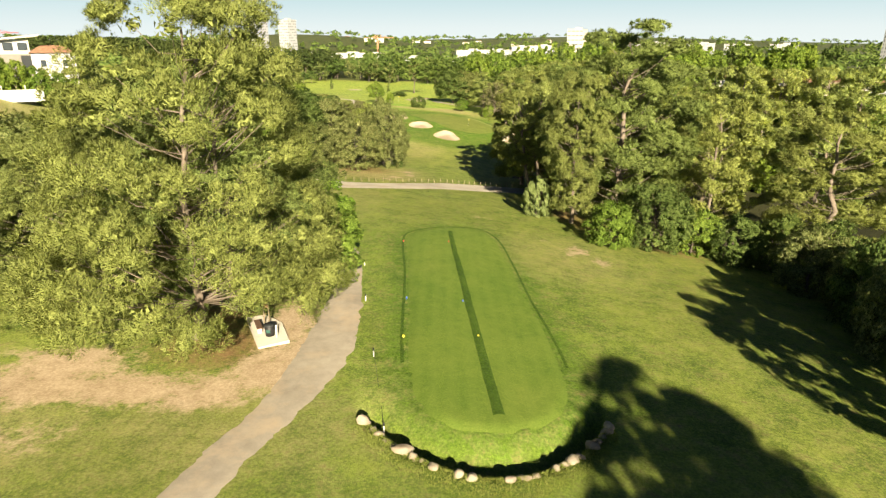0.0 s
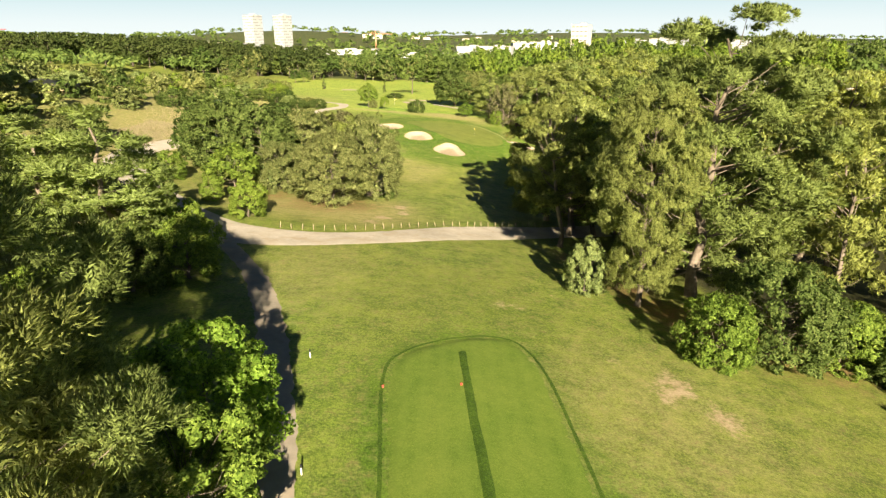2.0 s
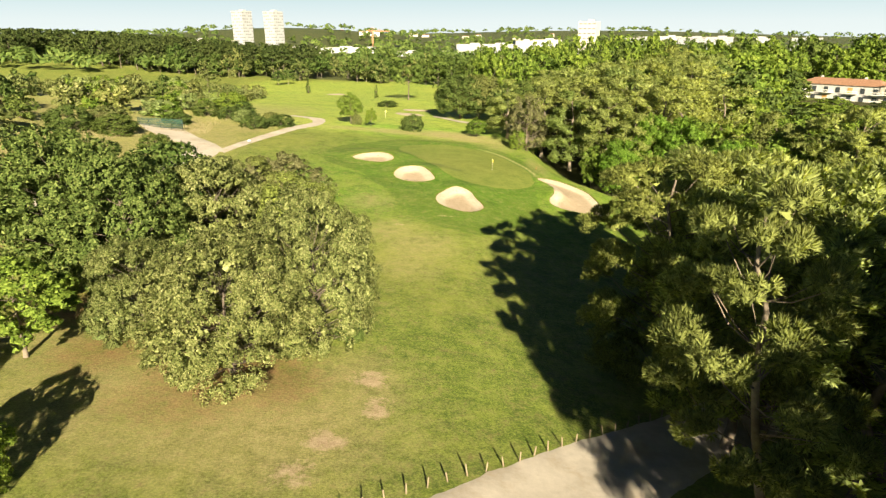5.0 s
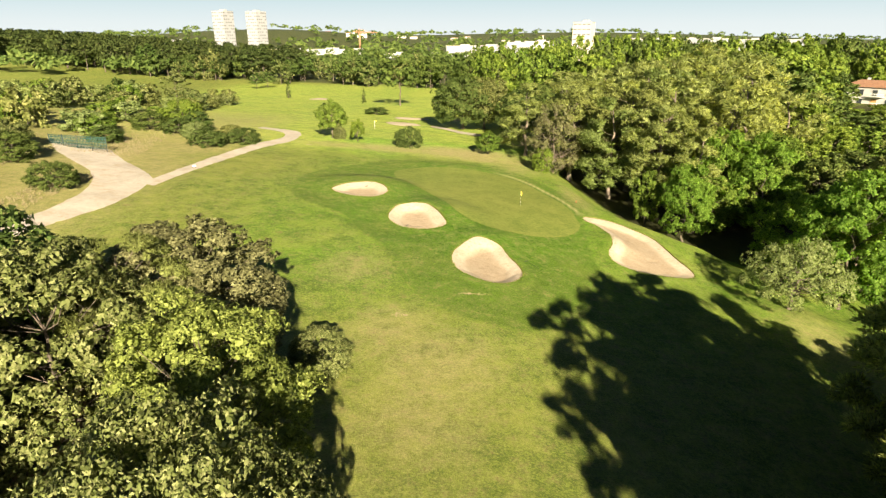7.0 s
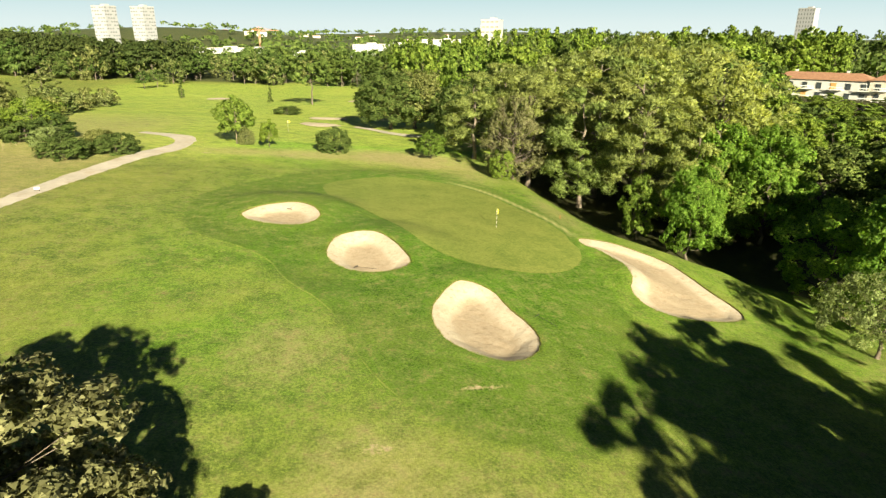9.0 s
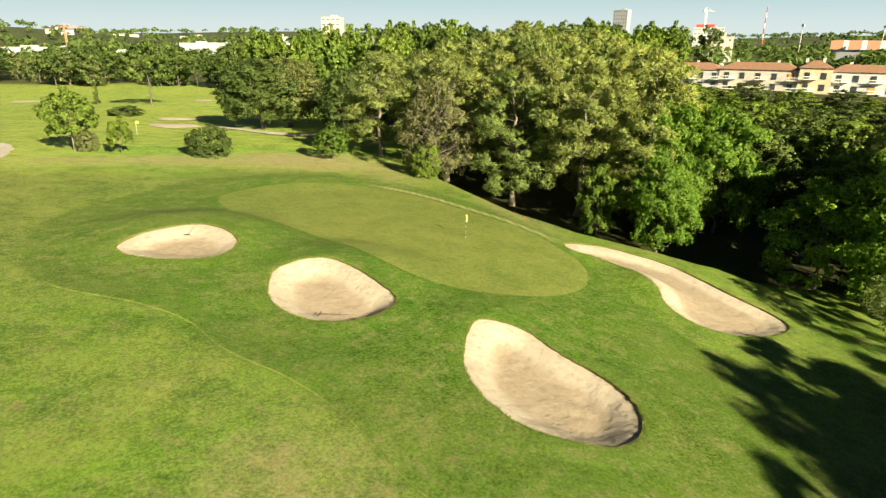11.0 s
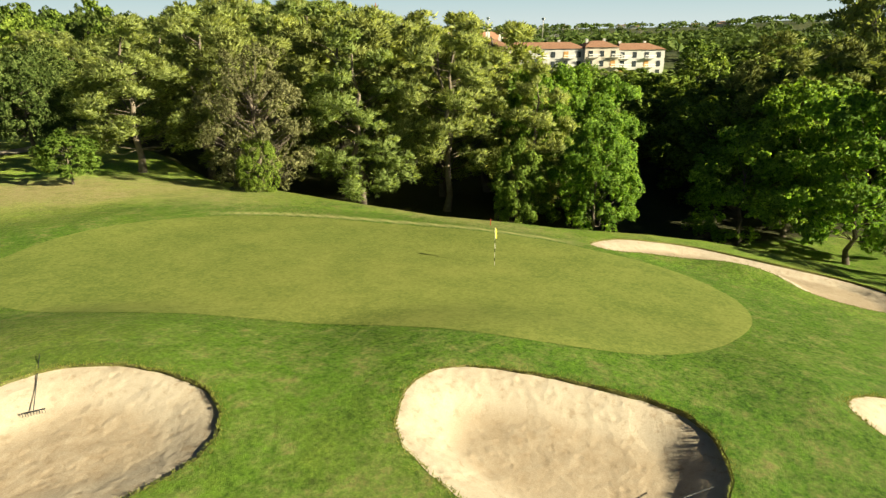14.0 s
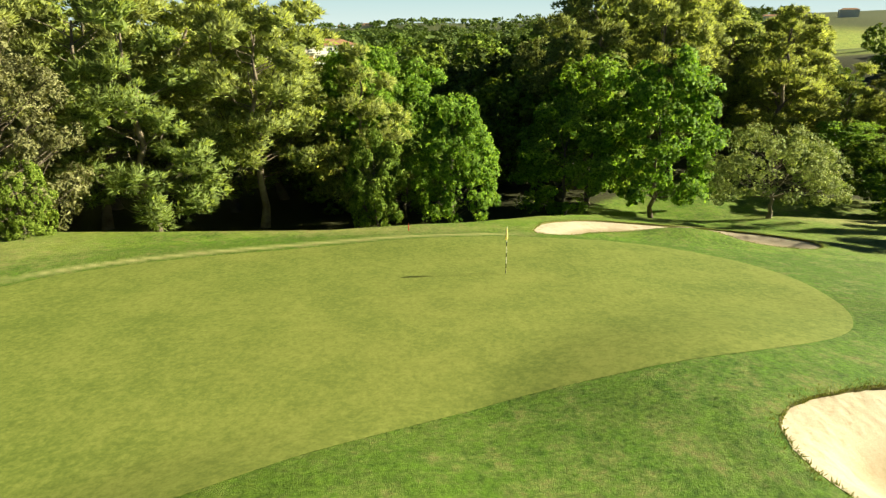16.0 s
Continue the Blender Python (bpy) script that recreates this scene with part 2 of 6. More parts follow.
SHRUB = leaf_mat("shrub_leaves", (0.036, 0.066, 0.010), (0.122, 0.178, 0.028), (0.245, 0.305, 0.062), 0.5)
BROWNISH = leaf_mat("russet_leaves", (0.062, 0.060, 0.027), (0.172, 0.162, 0.074), (0.335, 0.308, 0.162), 0.4)
GREY_LEAF = leaf_mat("silver_leaves", (0.070, 0.096, 0.034), (0.175, 0.215, 0.080), (0.290, 0.330, 0.140), 0.6)
DRY_GRASS = leaf_mat("dry_grass_blades", (0.17, 0.145, 0.09), (0.28, 0.24, 0.155), (0.39, 0.345, 0.235), 0.25)
LONG_GRASS = leaf_mat("long_grass_blades", (0.070, 0.092, 0.018), (0.150, 0.178, 0.038), (0.270, 0.275, 0.085), 0.3)
FAR_LEAF = leaf_mat("far_woods_leaves", (0.030, 0.053, 0.015), (0.076, 0.115, 0.027), (0.155, 0.198, 0.053), 0.25)
WHITE = plain_mat("white_render", (0.52, 0.515, 0.50), 0.8)
CREAM = plain_mat("cream_render", (0.55, 0.505, 0.43), 0.8)
GREY_CONCRETE = plain_mat("grey_white_concrete", (0.36, 0.372, 0.39), 0.8)
OCHRE_WALL = plain_mat("ochre_render", (0.60, 0.50, 0.33), 0.8)
TILE = plain_mat("terracotta_tiles", (0.33, 0.185, 0.115), 0.8, wear=0.4, scale=6)
FAR_GLASS = plain_mat("far_window_glass", (0.15, 0.155, 0.16), 0.3, spec=0.5)
WINDOW_DARK = plain_mat("window_glass", (0.05, 0.06, 0.07), 0.15, spec=0.6)
SHUTTER = plain_mat("ochre_shutter", (0.48, 0.28, 0.10), 0.7)
ORANGE = plain_mat("faded_orange_paint", (0.60, 0.31, 0.19), 0.7)
RED = plain_mat("red_paint", (0.60, 0.09, 0.06), 0.6)
CONCRETE = earth_mat("concrete", (0.45, 0.41, 0.35), (0.66, 0.61, 0.53), 2.0, 0.01)
DARK_METAL = plain_mat("dark_metal", (0.06, 0.065, 0.07), 0.45, 0.6)
WOOD = plain_mat("weathered_wood", (0.27, 0.22, 0.145), 0.85, wear=0.35)
WHITE_PAINT = plain_mat("white_paint", (0.80, 0.79, 0.74), 0.5)
YELLOW = plain_mat("yellow_cloth", (0.85, 0.68, 0.08), 0.7)
GREEN_NET = plain_mat("green_netting", (0.03, 0.085, 0.072), 0.8)
BLACK = plain_mat("black_plastic", (0.02, 0.02, 0.022), 0.5)
BLUE = plain_mat("blue_paint", (0.06, 0.12, 0.45), 0.5)


def haze_glow_mat():
    """Emission graded by height that paints the pale hazy air over the horizon."""
    m = bpy.data.materials.new("painted_horizon_haze")
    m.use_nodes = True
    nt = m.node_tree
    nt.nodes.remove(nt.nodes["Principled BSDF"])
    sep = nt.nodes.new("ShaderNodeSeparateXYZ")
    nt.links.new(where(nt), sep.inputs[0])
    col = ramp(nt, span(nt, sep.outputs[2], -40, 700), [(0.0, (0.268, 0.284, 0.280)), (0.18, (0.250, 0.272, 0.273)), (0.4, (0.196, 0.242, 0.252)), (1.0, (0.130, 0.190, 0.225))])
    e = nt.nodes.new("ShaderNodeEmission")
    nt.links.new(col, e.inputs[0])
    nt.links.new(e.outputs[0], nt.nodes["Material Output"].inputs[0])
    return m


HAZE_GLOW = haze_glow_mat()


# ---- the lie of the land ----
from mathutils.geometry import delaunay_2d_cdt


def smooth(t):
    t = np.clip(t, 0, 1)
    return t * t * (3 - 2 * t)


BUNKERS = {  # outlines of the greenside bunkers
    "near": [(-1.6, 184.0), (0.6, 186.6), (3.0, 185.4), (3.9, 182.4), (4.8, 179.7), (4.8, 177.2), (3.4, 175.0), (1.0, 174.3), (-1.4, 175.9), (-2.5, 178.0), (-2.7, 181.0)],
    "middle": [(-9.6, 197.7), (-7.3, 198.8), (-5.6, 198.2), (-4.4, 196.3), (-3.7, 194.3), (-3.2, 192.3), (-3.3, 190.9), (-4.4, 189.9), (-5.9, 189.45), (-7.6, 189.6), (-9.1, 190.4), (-10.2, 191.8), (-10.7, 193.6), (-10.5, 195.6)],
    "left": [(-19.8, 205.7), (-18.4, 207.4), (-16.5, 208.2), (-14.2, 208.3), (-12.6, 207.1), (-11.7, 205.2), (-11.6, 203.4), (-12.7, 201.8), (-14.5, 201.4), (-16.7, 202.0), (-18.6, 203.2), (-19.6, 204.4)],
    "right": [(17.8, 201.6), (20.8, 200.9), (23.5, 199.1), (26.0, 196.6), (26.8, 193.3), (27.2, 190.0), (27.9, 187.3), (27.4, 184.8), (24.0, 183.2), (20.2, 182.9), (17.9, 184.3), (17.3, 186.4), (17.7, 188.4), (18.7, 190.4), (19.2, 194.5), (18.6, 197.8), (17.3, 199.7)],
}


def loop(points, n=96):
    """A closed smooth outline (Catmull-Rom) with n even points."""
    p = np.array(points, float)
    m = len(p)
    out = []
    for i in range(m):
        a, b, c, d = p[i - 1], p[i], p[(i + 1) % m], p[(i + 2) % m]
        for t in np.linspace(0, 1, 16, endpoint=False):
            out.append(0.5 * (2 * b + (c - a) * t + (2 * a - 5 * b + 4 * c - d) * t * t + (3 * b - a - 3 * c + d) * t**3))
    out = np.array(out)
    seg = np.linalg.norm(np.roll(out, -1, 0) - out, axis=1)
    s = np.concatenate([[0], np.cumsum(seg)])
    q = np.linspace(0, s[-1], n, endpoint=False)
    full = np.vstack([out, out[:1]])
    return np.stack([np.interp(q, s, full[:, k]) for k in (0, 1)], 1)


def curve_line(points, n=60):
    """An open smooth line with n even points."""
    p = np.array(points, float)
    e = np.vstack([2 * p[0] - p[1], p, 2 * p[-1] - p[-2]])
    out = []
    for i in range(1, len(e) - 2):
        a, b, c, d = e[i - 1], e[i], e[i + 1], e[i + 2]
        for t in np.linspace(0, 1, 12, endpoint=False):
            out.append(0.5 * (2 * b + (c - a) * t + (2 * a - 5 * b + 4 * c - d) * t * t + (3 * b - a - 3 * c + d) * t**3))
    out.append(p[-1])
    out = np.array(out)
    s = np.concatenate([[0], np.cumsum(np.linalg.norm(np.diff(out, axis=0), axis=1))])
    q = np.linspace(0, s[-1], n)
    return np.stack([np.interp(q, s, out[:, k]) for k in range(p.shape[1])], 1)


def apart(x, y, outline):
    """Signed distance to a closed outline, negative inside."""
    x, y = np.asarray(x, float), np.asarray(y, float)
    best = np.full(x.shape, 1e9)
    inside = np.zeros(x.shape, bool)
    for a, b in zip(outline, np.roll(outline, -1, 0)):
        d = b - a
        t = np.clip(((x - a[0]) * d[0] + (y - a[1]) * d[1]) / (d @ d + 1e-12), 0, 1)
        best = np.minimum(best, np.hypot(x - a[0] - t * d[0], y - a[1] - t * d[1]))
        cross = (a[1] > y) != (b[1] > y)
        inside ^= cross & (x < (b[0] - a[0]) * (y - a[1]) / (b[1] - a[1] + 1e-12) + a[0])
    return np.where(inside, -best, best)


def apart_near(x, y, outline, reach=12.0):
    x, y = np.asarray(x, float), np.asarray(y, float)
    lo, hi = outline.min(0) - reach, outline.max(0) + reach
    near = (x > lo[0]) & (x < hi[0]) & (y > lo[1]) & (y < hi[1])
    out = np.full(x.shape, reach)
    if near.any():
        out[near] = apart(x[near], y[near], outline)
    return out


PITS = {k: loop(v) for k, v in BUNKERS.items()}
GREEN = loop([(-11.4, 220.5), (-9.6, 224.6), (-4.0, 227.8), (2.5, 228.0), (8.0, 225.6), (11.5, 220.4), (13.8, 213.0), (15.5, 206.8), (16.3, 201.3), (15.6, 195.9), (13.0, 192.1), (9.4, 190.5), (5.2, 190.8), (2.0, 192.0), (-0.2, 193.9), (-1.9, 197.2), (-3.2, 201.4), (-4.3, 205.2), (-6.8, 209.2), (-9.6, 213.2)], 260)
TEE = loop([(-2.7, 38.3), (-3.3, 52.0), (-4.2, 63.8), (-3.2, 67.8), (0.4, 70.6), (4.3, 71.6), (6.2, 67.2), (6.9, 57.6), (7.3, 48.1), (7.8, 41.0), (8.0, 35.6), (7.7, 31.9), (6.1, 28.4), (2.8, 26.9), (-0.4, 27.8), (-1.9, 30.6)], 140)


def wall_arc(x):
    return 23.6 + 0.108 * (x - 2.2) ** 2


def lie(x, y):
    """Height of the natural ground, without bunkers."""
    x, y = np.asarray(x, float), np.asarray(y, float)
    ky = [-60, 0, 20, 38, 67, 90, 115, 130, 150, 170, 190, 205, 240, 260, 350, 440, 600, 1500]
    kz = [8, 5.2, 4.2, 3.5, 2.1, 0.3, -2.5, -3.6, -4.4, -4.0, -3.2, -3.1, -3.6, -4.2, -9, -13, -15, -15]
    z = (np.interp(y - 5, ky, kz) + 2 * np.interp(y, ky, kz) + np.interp(y + 5, ky, kz)) / 4
    up = np.interp(y, [30, 70, 105, 170, 260, 420, 600], [0.02, 0.05, 0.095, 0.075, 0.085, 0.03, 0.0])
    down = np.interp(y, [30, 60, 90, 120, 180, 200, 230, 300], [0.09, 0.125, 0.14, 0.17, 0.155, 0.11, 0.10, 0.05])
    z = z + up * np.clip(-x, 0, 130) - down * np.clip(x, 0, 45)
    crest = np.interp(y, [90, 150, 180, 197, 206, 215, 245, 300], [30, 37, 36, 31, 21, 18, 17, 40])
    drop = np.interp(y, [90, 120, 180, 200, 245, 300, 340], [0.5, 1.0, 1.5, 3.2, 4.0, 2.0, 0.0])
    z = z - drop * smooth((x - crest) / 10)
    # land beyond the stream climbs again
    z = z + 6.0 * smooth((x - 80) / 120) * smooth((500 - y) / 150)
    # swells round the green and in the fairway
    for cx, cy, rx, ry, a in ((1.2, 188.2, 4.5, 3.0, 0.5), (19.8, 191.5, 2.2, 3.2, 0.75), (14.5, 207.5, 3, 8, 0.25), (-2, 231, 12, 4, 0.35), (-24, 168, 9, 9, 0.3), (150, 430, 130, 110, 9.0)):
        z = z + a * np.exp(-((x - cx) / rx) ** 2 - ((y - cy) / ry) ** 2)
    # raised shoulders behind the two bunkers left of the green
    for cx, cy, cz, sx, sy in ((-7.0, 194.5, -2.32, -0.02, 0.10), (-16.0, 206.5, -1.2, 0.0, 0.08)):
        w = 1 - smooth((np.hypot(x - cx, y - cy) - 3.5) / 8.5)
        z = z + w * (cz + sx * (x - cx) + sy * (y - cy) - z)
    # the bank outside the right bunker falls away
    z = z - 0.10 * np.clip(x - 21, 0, 10) * smooth((y - 176) / 10) * smooth((212 - y) / 8)
    # hills far off
    for cx, cy, rx, ry, a in ((-430, 1900, 420, 300, 42), (-1500, 2200, 900, 500, 34), (600, 2700, 1100, 500, 46), (2300, 1500, 700, 900, 40), (-1100, 900, 420, 420, 22), (1900, 300, 600, 700, 34), (620, -140, 170, 190, 8), (400, -20, 160, 170, -13), (-380, 650, 190, 130, 16), (-2600, 700, 800, 900, 40), (1500, -900, 700, 600, 40)):
        z = z + a * np.exp(-((x - cx) / rx) ** 2 - ((y - cy) / ry) ** 2)
    # left flank with the villas
    z = z + 12.0 * np.exp(-((x + 112) / 34) ** 2 - ((y - 135) / 70) ** 2)
    # the tee's end is dug in behind a low curved stone wall
    d = y - wall_arc(x)
    side = smooth((9.8 - x) / 1.5) * smooth((x + 4.9) / 1.5)
    z = z - 1.35 * np.where(d > 0, 1 - smooth(d / 3.8), 0) * side
    return z


def height(x, y):
    z = lie(x, y)
    for o in PITS.values():
        z = z - 1.9 * (1 - smooth((apart_near(x, y, o) - 0.55) / 0.3))
    return z


def steps(*parts):
    """Grid lines: (start, end, step) stretches; a ratio grows the step where it is above 1."""
    out = []
    for a, b, s in parts:
        out += list(np.linspace(a, b, max(1, round(abs(b - a) / s)), endpoint=False))
    return np.array(out + [parts[-1][1]])


def np_mesh(name, verts, faces, mats=(), sm=False):
    me = bpy.data.meshes.new(name)
    verts, faces = np.asarray(verts, np.float32), np.asarray(faces, np.int32)
    me.vertices.add(len(verts))
    me.vertices.foreach_set("co", verts.ravel())
    me.loops.add(faces.size)
    me.loops.foreach_set("vertex_index", faces.ravel())
    me.polygons.add(len(faces))
    me.polygons.foreach_set("loop_start", np.arange(len(faces), dtype=np.int32) * faces.shape[1])
    me.update(calc_edges=True)
    me.polygons.foreach_set("use_smooth", np.full(len(faces), sm))
    for m in mats:
        me.materials.append(m)
    return me


def grid_faces(nu, nv, wrap=False):
    i, j = np.meshgrid(np.arange(nu if wrap else nu - 1), np.arange(nv - 1), indexing="ij")
    a, b = i * nv + j, ((i + 1) % nu) * nv + j
    return np.stack([a, b, b + 1, a + 1], -1).reshape(-1, 4)


def blob(x, y, spots):
    out = np.zeros_like(x)
    for cx, cy, rx, ry, a in spots:
        out = np.maximum(out, a * np.exp(-(((x - cx) / rx) ** 2 + ((y - cy) / ry) ** 2) ** 1.5))
    return out


APRON = loop([(-26, 206), (-23.8, 199.4), (-16.8, 193.2), (-14.4, 188.0), (-11.5, 183.6), (-9.8, 179.9), (-8.5, 174.4), (-6.6, 170.4), (-3.8, 166.9), (-1.0, 165.3), (4.0, 164.6), (10.0, 168), (13.5, 176), (15, 186), (17, 200), (18.5, 208), (16.5, 218), (12, 228), (3, 234), (-8, 233), (-17, 227), (-25, 216)], 160)
DIRT = [(-23.4, 31.0, 5.5, 2.6, 0.85), (-18.7, 30.8, 5, 2.4, 0.85), (-14.2, 30.6, 4.0, 2.6, 0.8), (-10.4, 33.5, 3.0, 3.0, 0.9), (-23.5, 34.5, 5, 1.8, 0.75), (-30, 30, 6, 4, 0.75), (-21, 26, 3, 1.6, 0.5), (-11.0, 40.5, 2.2, 6, 0.8), (-8.8, 36.5, 2.6, 3, 0.85), (-11.3, 46, 1.6, 5, 0.55),
        (15.6, 66.8, 1.7, 2.4, 0.62), (17.4, 62.8, 1.4, 2.2, 0.62), (14.2, 65, 1.2, 1.6, 0.55), (5.2, 79.1, 2.2, 0.9, 0.62), (10, 83.6, 1.0, 0.8, 0.5), (-7.3, 122, 1.6, 1.8, 0.72), (-9, 113.6, 1.8, 1.5, 0.75), (-10.4, 110, 1.6, 1.3, 0.7), (-6.4, 118, 1.2, 2.2, 0.62), (12.4, 69.6, 1.4, 1.0, 0.5),
        (-1.1, 170.8, 1.9, 0.28, 0.9), (-5.4, 100.2, 9, 0.9, 0.45), (-9.8, 250.5, 2.2, 1.0, 0.5), (-30, 243, 2.0, 0.8, 0.55), (-8.5, 165.5, 1.6, 0.8, 0.4)]
SOIL = [(-27, 147, 6, 5, 0.8), (-14.8, 36.8, 4.5, 3.8, 0.75), (-17, 44, 4, 6, 0.8), (-20.1, 116.5, 5.5, 3.0, 0.45), (-18.0, 122, 6, 5.5, 0.78), (-14.2, 120.5, 4.0, 4.0, 0.6), (-28, 123.5, 4, 4, 0.6), (-34, 131, 6, 5, 0.7), (-22, 132, 8, 6, 0.8), (19.2, 91, 3.0, 7, 0.75), (21.0, 83, 3.0, 5, 0.75), (21.8, 77, 2.5, 4, 0.7), (16, 100, 3, 6, 0.6), (30, 76, 6, 6, 0.7)]
DRY = [(-13.5, 176, 3.5, 4.5, 0.42), (-4.5, 157.5, 5, 6, 0.5), (-6, 150, 4, 5, 0.4), (-20, 140, 10, 14, 0.5), (-14, 115, 10, 8, 0.86), (-24, 117, 9, 9, 0.8), (-9, 121, 5, 6, 0.7), (-34, 122, 8, 8, 0.6), (-60, 215, 14, 22, 0.8), (-50, 232, 9, 12, 0.75), (-85, 240, 25, 30, 0.6), (-60, 175, 10, 14, 0.7), (-48, 208, 5, 14, 0.7), (2, 247, 14, 8, 1.0), (6, 241, 7, 4, 0.9), (-13, 246, 12, 5, 0.85), (-25, 246, 8, 4, 0.75), (12, 241, 5, 5, 0.8), (13, 63, 8, 10, 0.35), (-14, 84, 6, 12, 0.3), (12, 236, 6, 8, 0.5), (-11, 28, 8, 6, 0.35), (-27, 26, 9, 6, 0.5), (36, 170, 4, 8, 0.5), (-8.5, 163, 4, 5, 0.45), (19, 214, 2.2, 10, 0.5)]
ROUGH = [(-12, 24, 9, 7, 0.55), (2, 18, 14, 6, 0.5), (-24, 22, 9, 5, 0.4), (-9, 178, 7, 9, 0.25), (2, 80, 9, 8, 0.35)]


def zones_of(me, x, y):
    # woods: where the floor is coloured dark in place of tree shade
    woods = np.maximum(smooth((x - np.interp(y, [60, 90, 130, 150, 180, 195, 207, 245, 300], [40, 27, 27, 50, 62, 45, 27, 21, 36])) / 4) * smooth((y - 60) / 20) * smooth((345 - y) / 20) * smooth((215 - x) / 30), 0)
    rough = blob(x, y, ROUGH)
    rough = np.maximum(rough, 0.62 * (1 - smooth((apart_near(x, y, TEE) - 0.2) / 3.2)))
    rough = np.maximum(rough, 0.62 * (1 - smooth((apart_near(x, y, APRON) + 0.2) / 0.4)))
    scrub = smooth((-38 - x) / 14) * smooth((y - 60) / 40) * 0.62 * smooth((330 - y) / 60)
    far = np.maximum(smooth((y - 560 - np.clip(-x - 60, 0, 900) * 0.28) / 40), np.maximum(smooth((x - 235) / 40), smooth((-x - 430) / 60)))
    far = far * (1 - blob(x, y, [(430, -50, 120, 70, 1.0)]))
    lush = np.where(y > 260, 0.25, 0.9) * smooth((y - 152) / 30) * smooth((x + np.where(y > 260, 140, 36)) / 14) * smooth((600 - y) / 60)
    lush = lush * (1 - 0.6 * blob(x, y, [(-24, 222, 15, 20, 1.0), (-2, 240, 18, 7, 0.7)]))
    lush = np.maximum(lush, blob(x, y, [(1.5, 42, 12, 34, 0.62), (-16, 66, 12, 22, 0.5)]))
    collar = 1 - smooth((apart_near(x, y, APRON) + 0.3) / 0.6)
    # tee ring: darker collar grass, with the bank's shaded edge put into colour
    collar = np.maximum(collar, 1.3 * (1 - smooth((apart_near(x, y, TEE) - 0.9) / 0.9)))
    collar = np.maximum(collar, 1.1 * (1 - smooth(np.abs(apart_near(x, y, GREEN) - 0.9) / 1.2)))
    fairway = smooth((y - 230) / 18) * smooth((x + 150) / 30) * smooth((40 - x) / 20) * smooth((600 - y) / 60)
    fairway = np.maximum(fairway, blob(x, y, [(430, -50, 120, 70, 1.0)]))
    line = np.clip(1 - np.abs(apart_near(x, y, GREEN) - 1.0) / 0.5, 0, 1) * smooth((x - 6) / 3) * smooth((y - 201) / 4)
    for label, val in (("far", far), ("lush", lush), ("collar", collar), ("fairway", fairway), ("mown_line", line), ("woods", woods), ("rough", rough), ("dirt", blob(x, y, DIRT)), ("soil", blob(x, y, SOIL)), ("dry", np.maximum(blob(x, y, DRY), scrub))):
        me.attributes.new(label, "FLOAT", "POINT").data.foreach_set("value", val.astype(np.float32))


xs = steps((-4200, -1000, 200), (-1000, -300, 50), (-300, -120, 10), (-120, -40, 3), (-40, -28, 1), (-28, 36, 0.5), (36, 60, 1.5), (60, 150, 5), (150, 400, 20), (400, 1000, 50), (1000, 4200, 200))
ys = steps((-1500, -200, 100), (-200, 0, 10), (0, 21, 1.5), (21, 31, 0.35), (31, 165, 1.4), (165, 232, 0.5), (232, 270, 1.2), (270, 450, 5), (450, 700, 15), (700, 1500, 50), (1500, 4800, 150))
gx, gy = np.meshgrid(xs, ys, indexing="ij")
gx, gy = gx.ravel(), gy.ravel()
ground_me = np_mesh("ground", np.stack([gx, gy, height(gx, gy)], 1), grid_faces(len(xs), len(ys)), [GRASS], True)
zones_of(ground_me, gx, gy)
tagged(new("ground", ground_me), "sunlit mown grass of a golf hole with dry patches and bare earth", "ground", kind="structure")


def lay(name, me, label, category, group=""):
    return tagged(new(name, me), label, category, group, "structure")


def filled(name, outline, step, mat):
    """A flat sheet inside an outline, with an even spread of points within."""
    lo, hi = outline.min(0), outline.max(0)
    ax, ay = np.meshgrid(np.arange(lo[0], hi[0], step), np.arange(lo[1], hi[1], step), indexing="ij")
    ax, ay = ax.ravel() + (np.arange(ax.size) % 2) * step * 0.3, ay.ravel()
    keep = apart(ax, ay, outline) < -step * 0.5
    pts = [Vector(p) for p in outline] + [Vector(p) for p in zip(ax[keep], ay[keep])]
    n = len(outline)
    vs, _, fs, *_ = delaunay_2d_cdt(pts, [(i, (i + 1) % n) for i in range(n)], [], 1, 1e-5)
    me = bpy.data.meshes.new(name)
    me.from_pydata([(*v, 0.0) for v in vs], [], fs)
    me.materials.append(mat)
    me.polygons.foreach_set("use_smooth", np.full(len(fs), True))
    return me


def patch_mesh(name, outline, lift, mat, step=0.9, rim=-0.07):
    """A sheet laid on the ground inside an outline."""
    me = filled(name, outline, step, mat)
    x, y = np.array([v.co[:2] for v in me.vertices]).T
    edge = np.clip(-apart(x, y, outline) / 0.3, 0, 1)
    me.vertices.foreach_set("co", np.stack([x, y, lie(x, y) + rim + (lift - rim) * edge], 1).astype(np.float32).ravel())
    return me


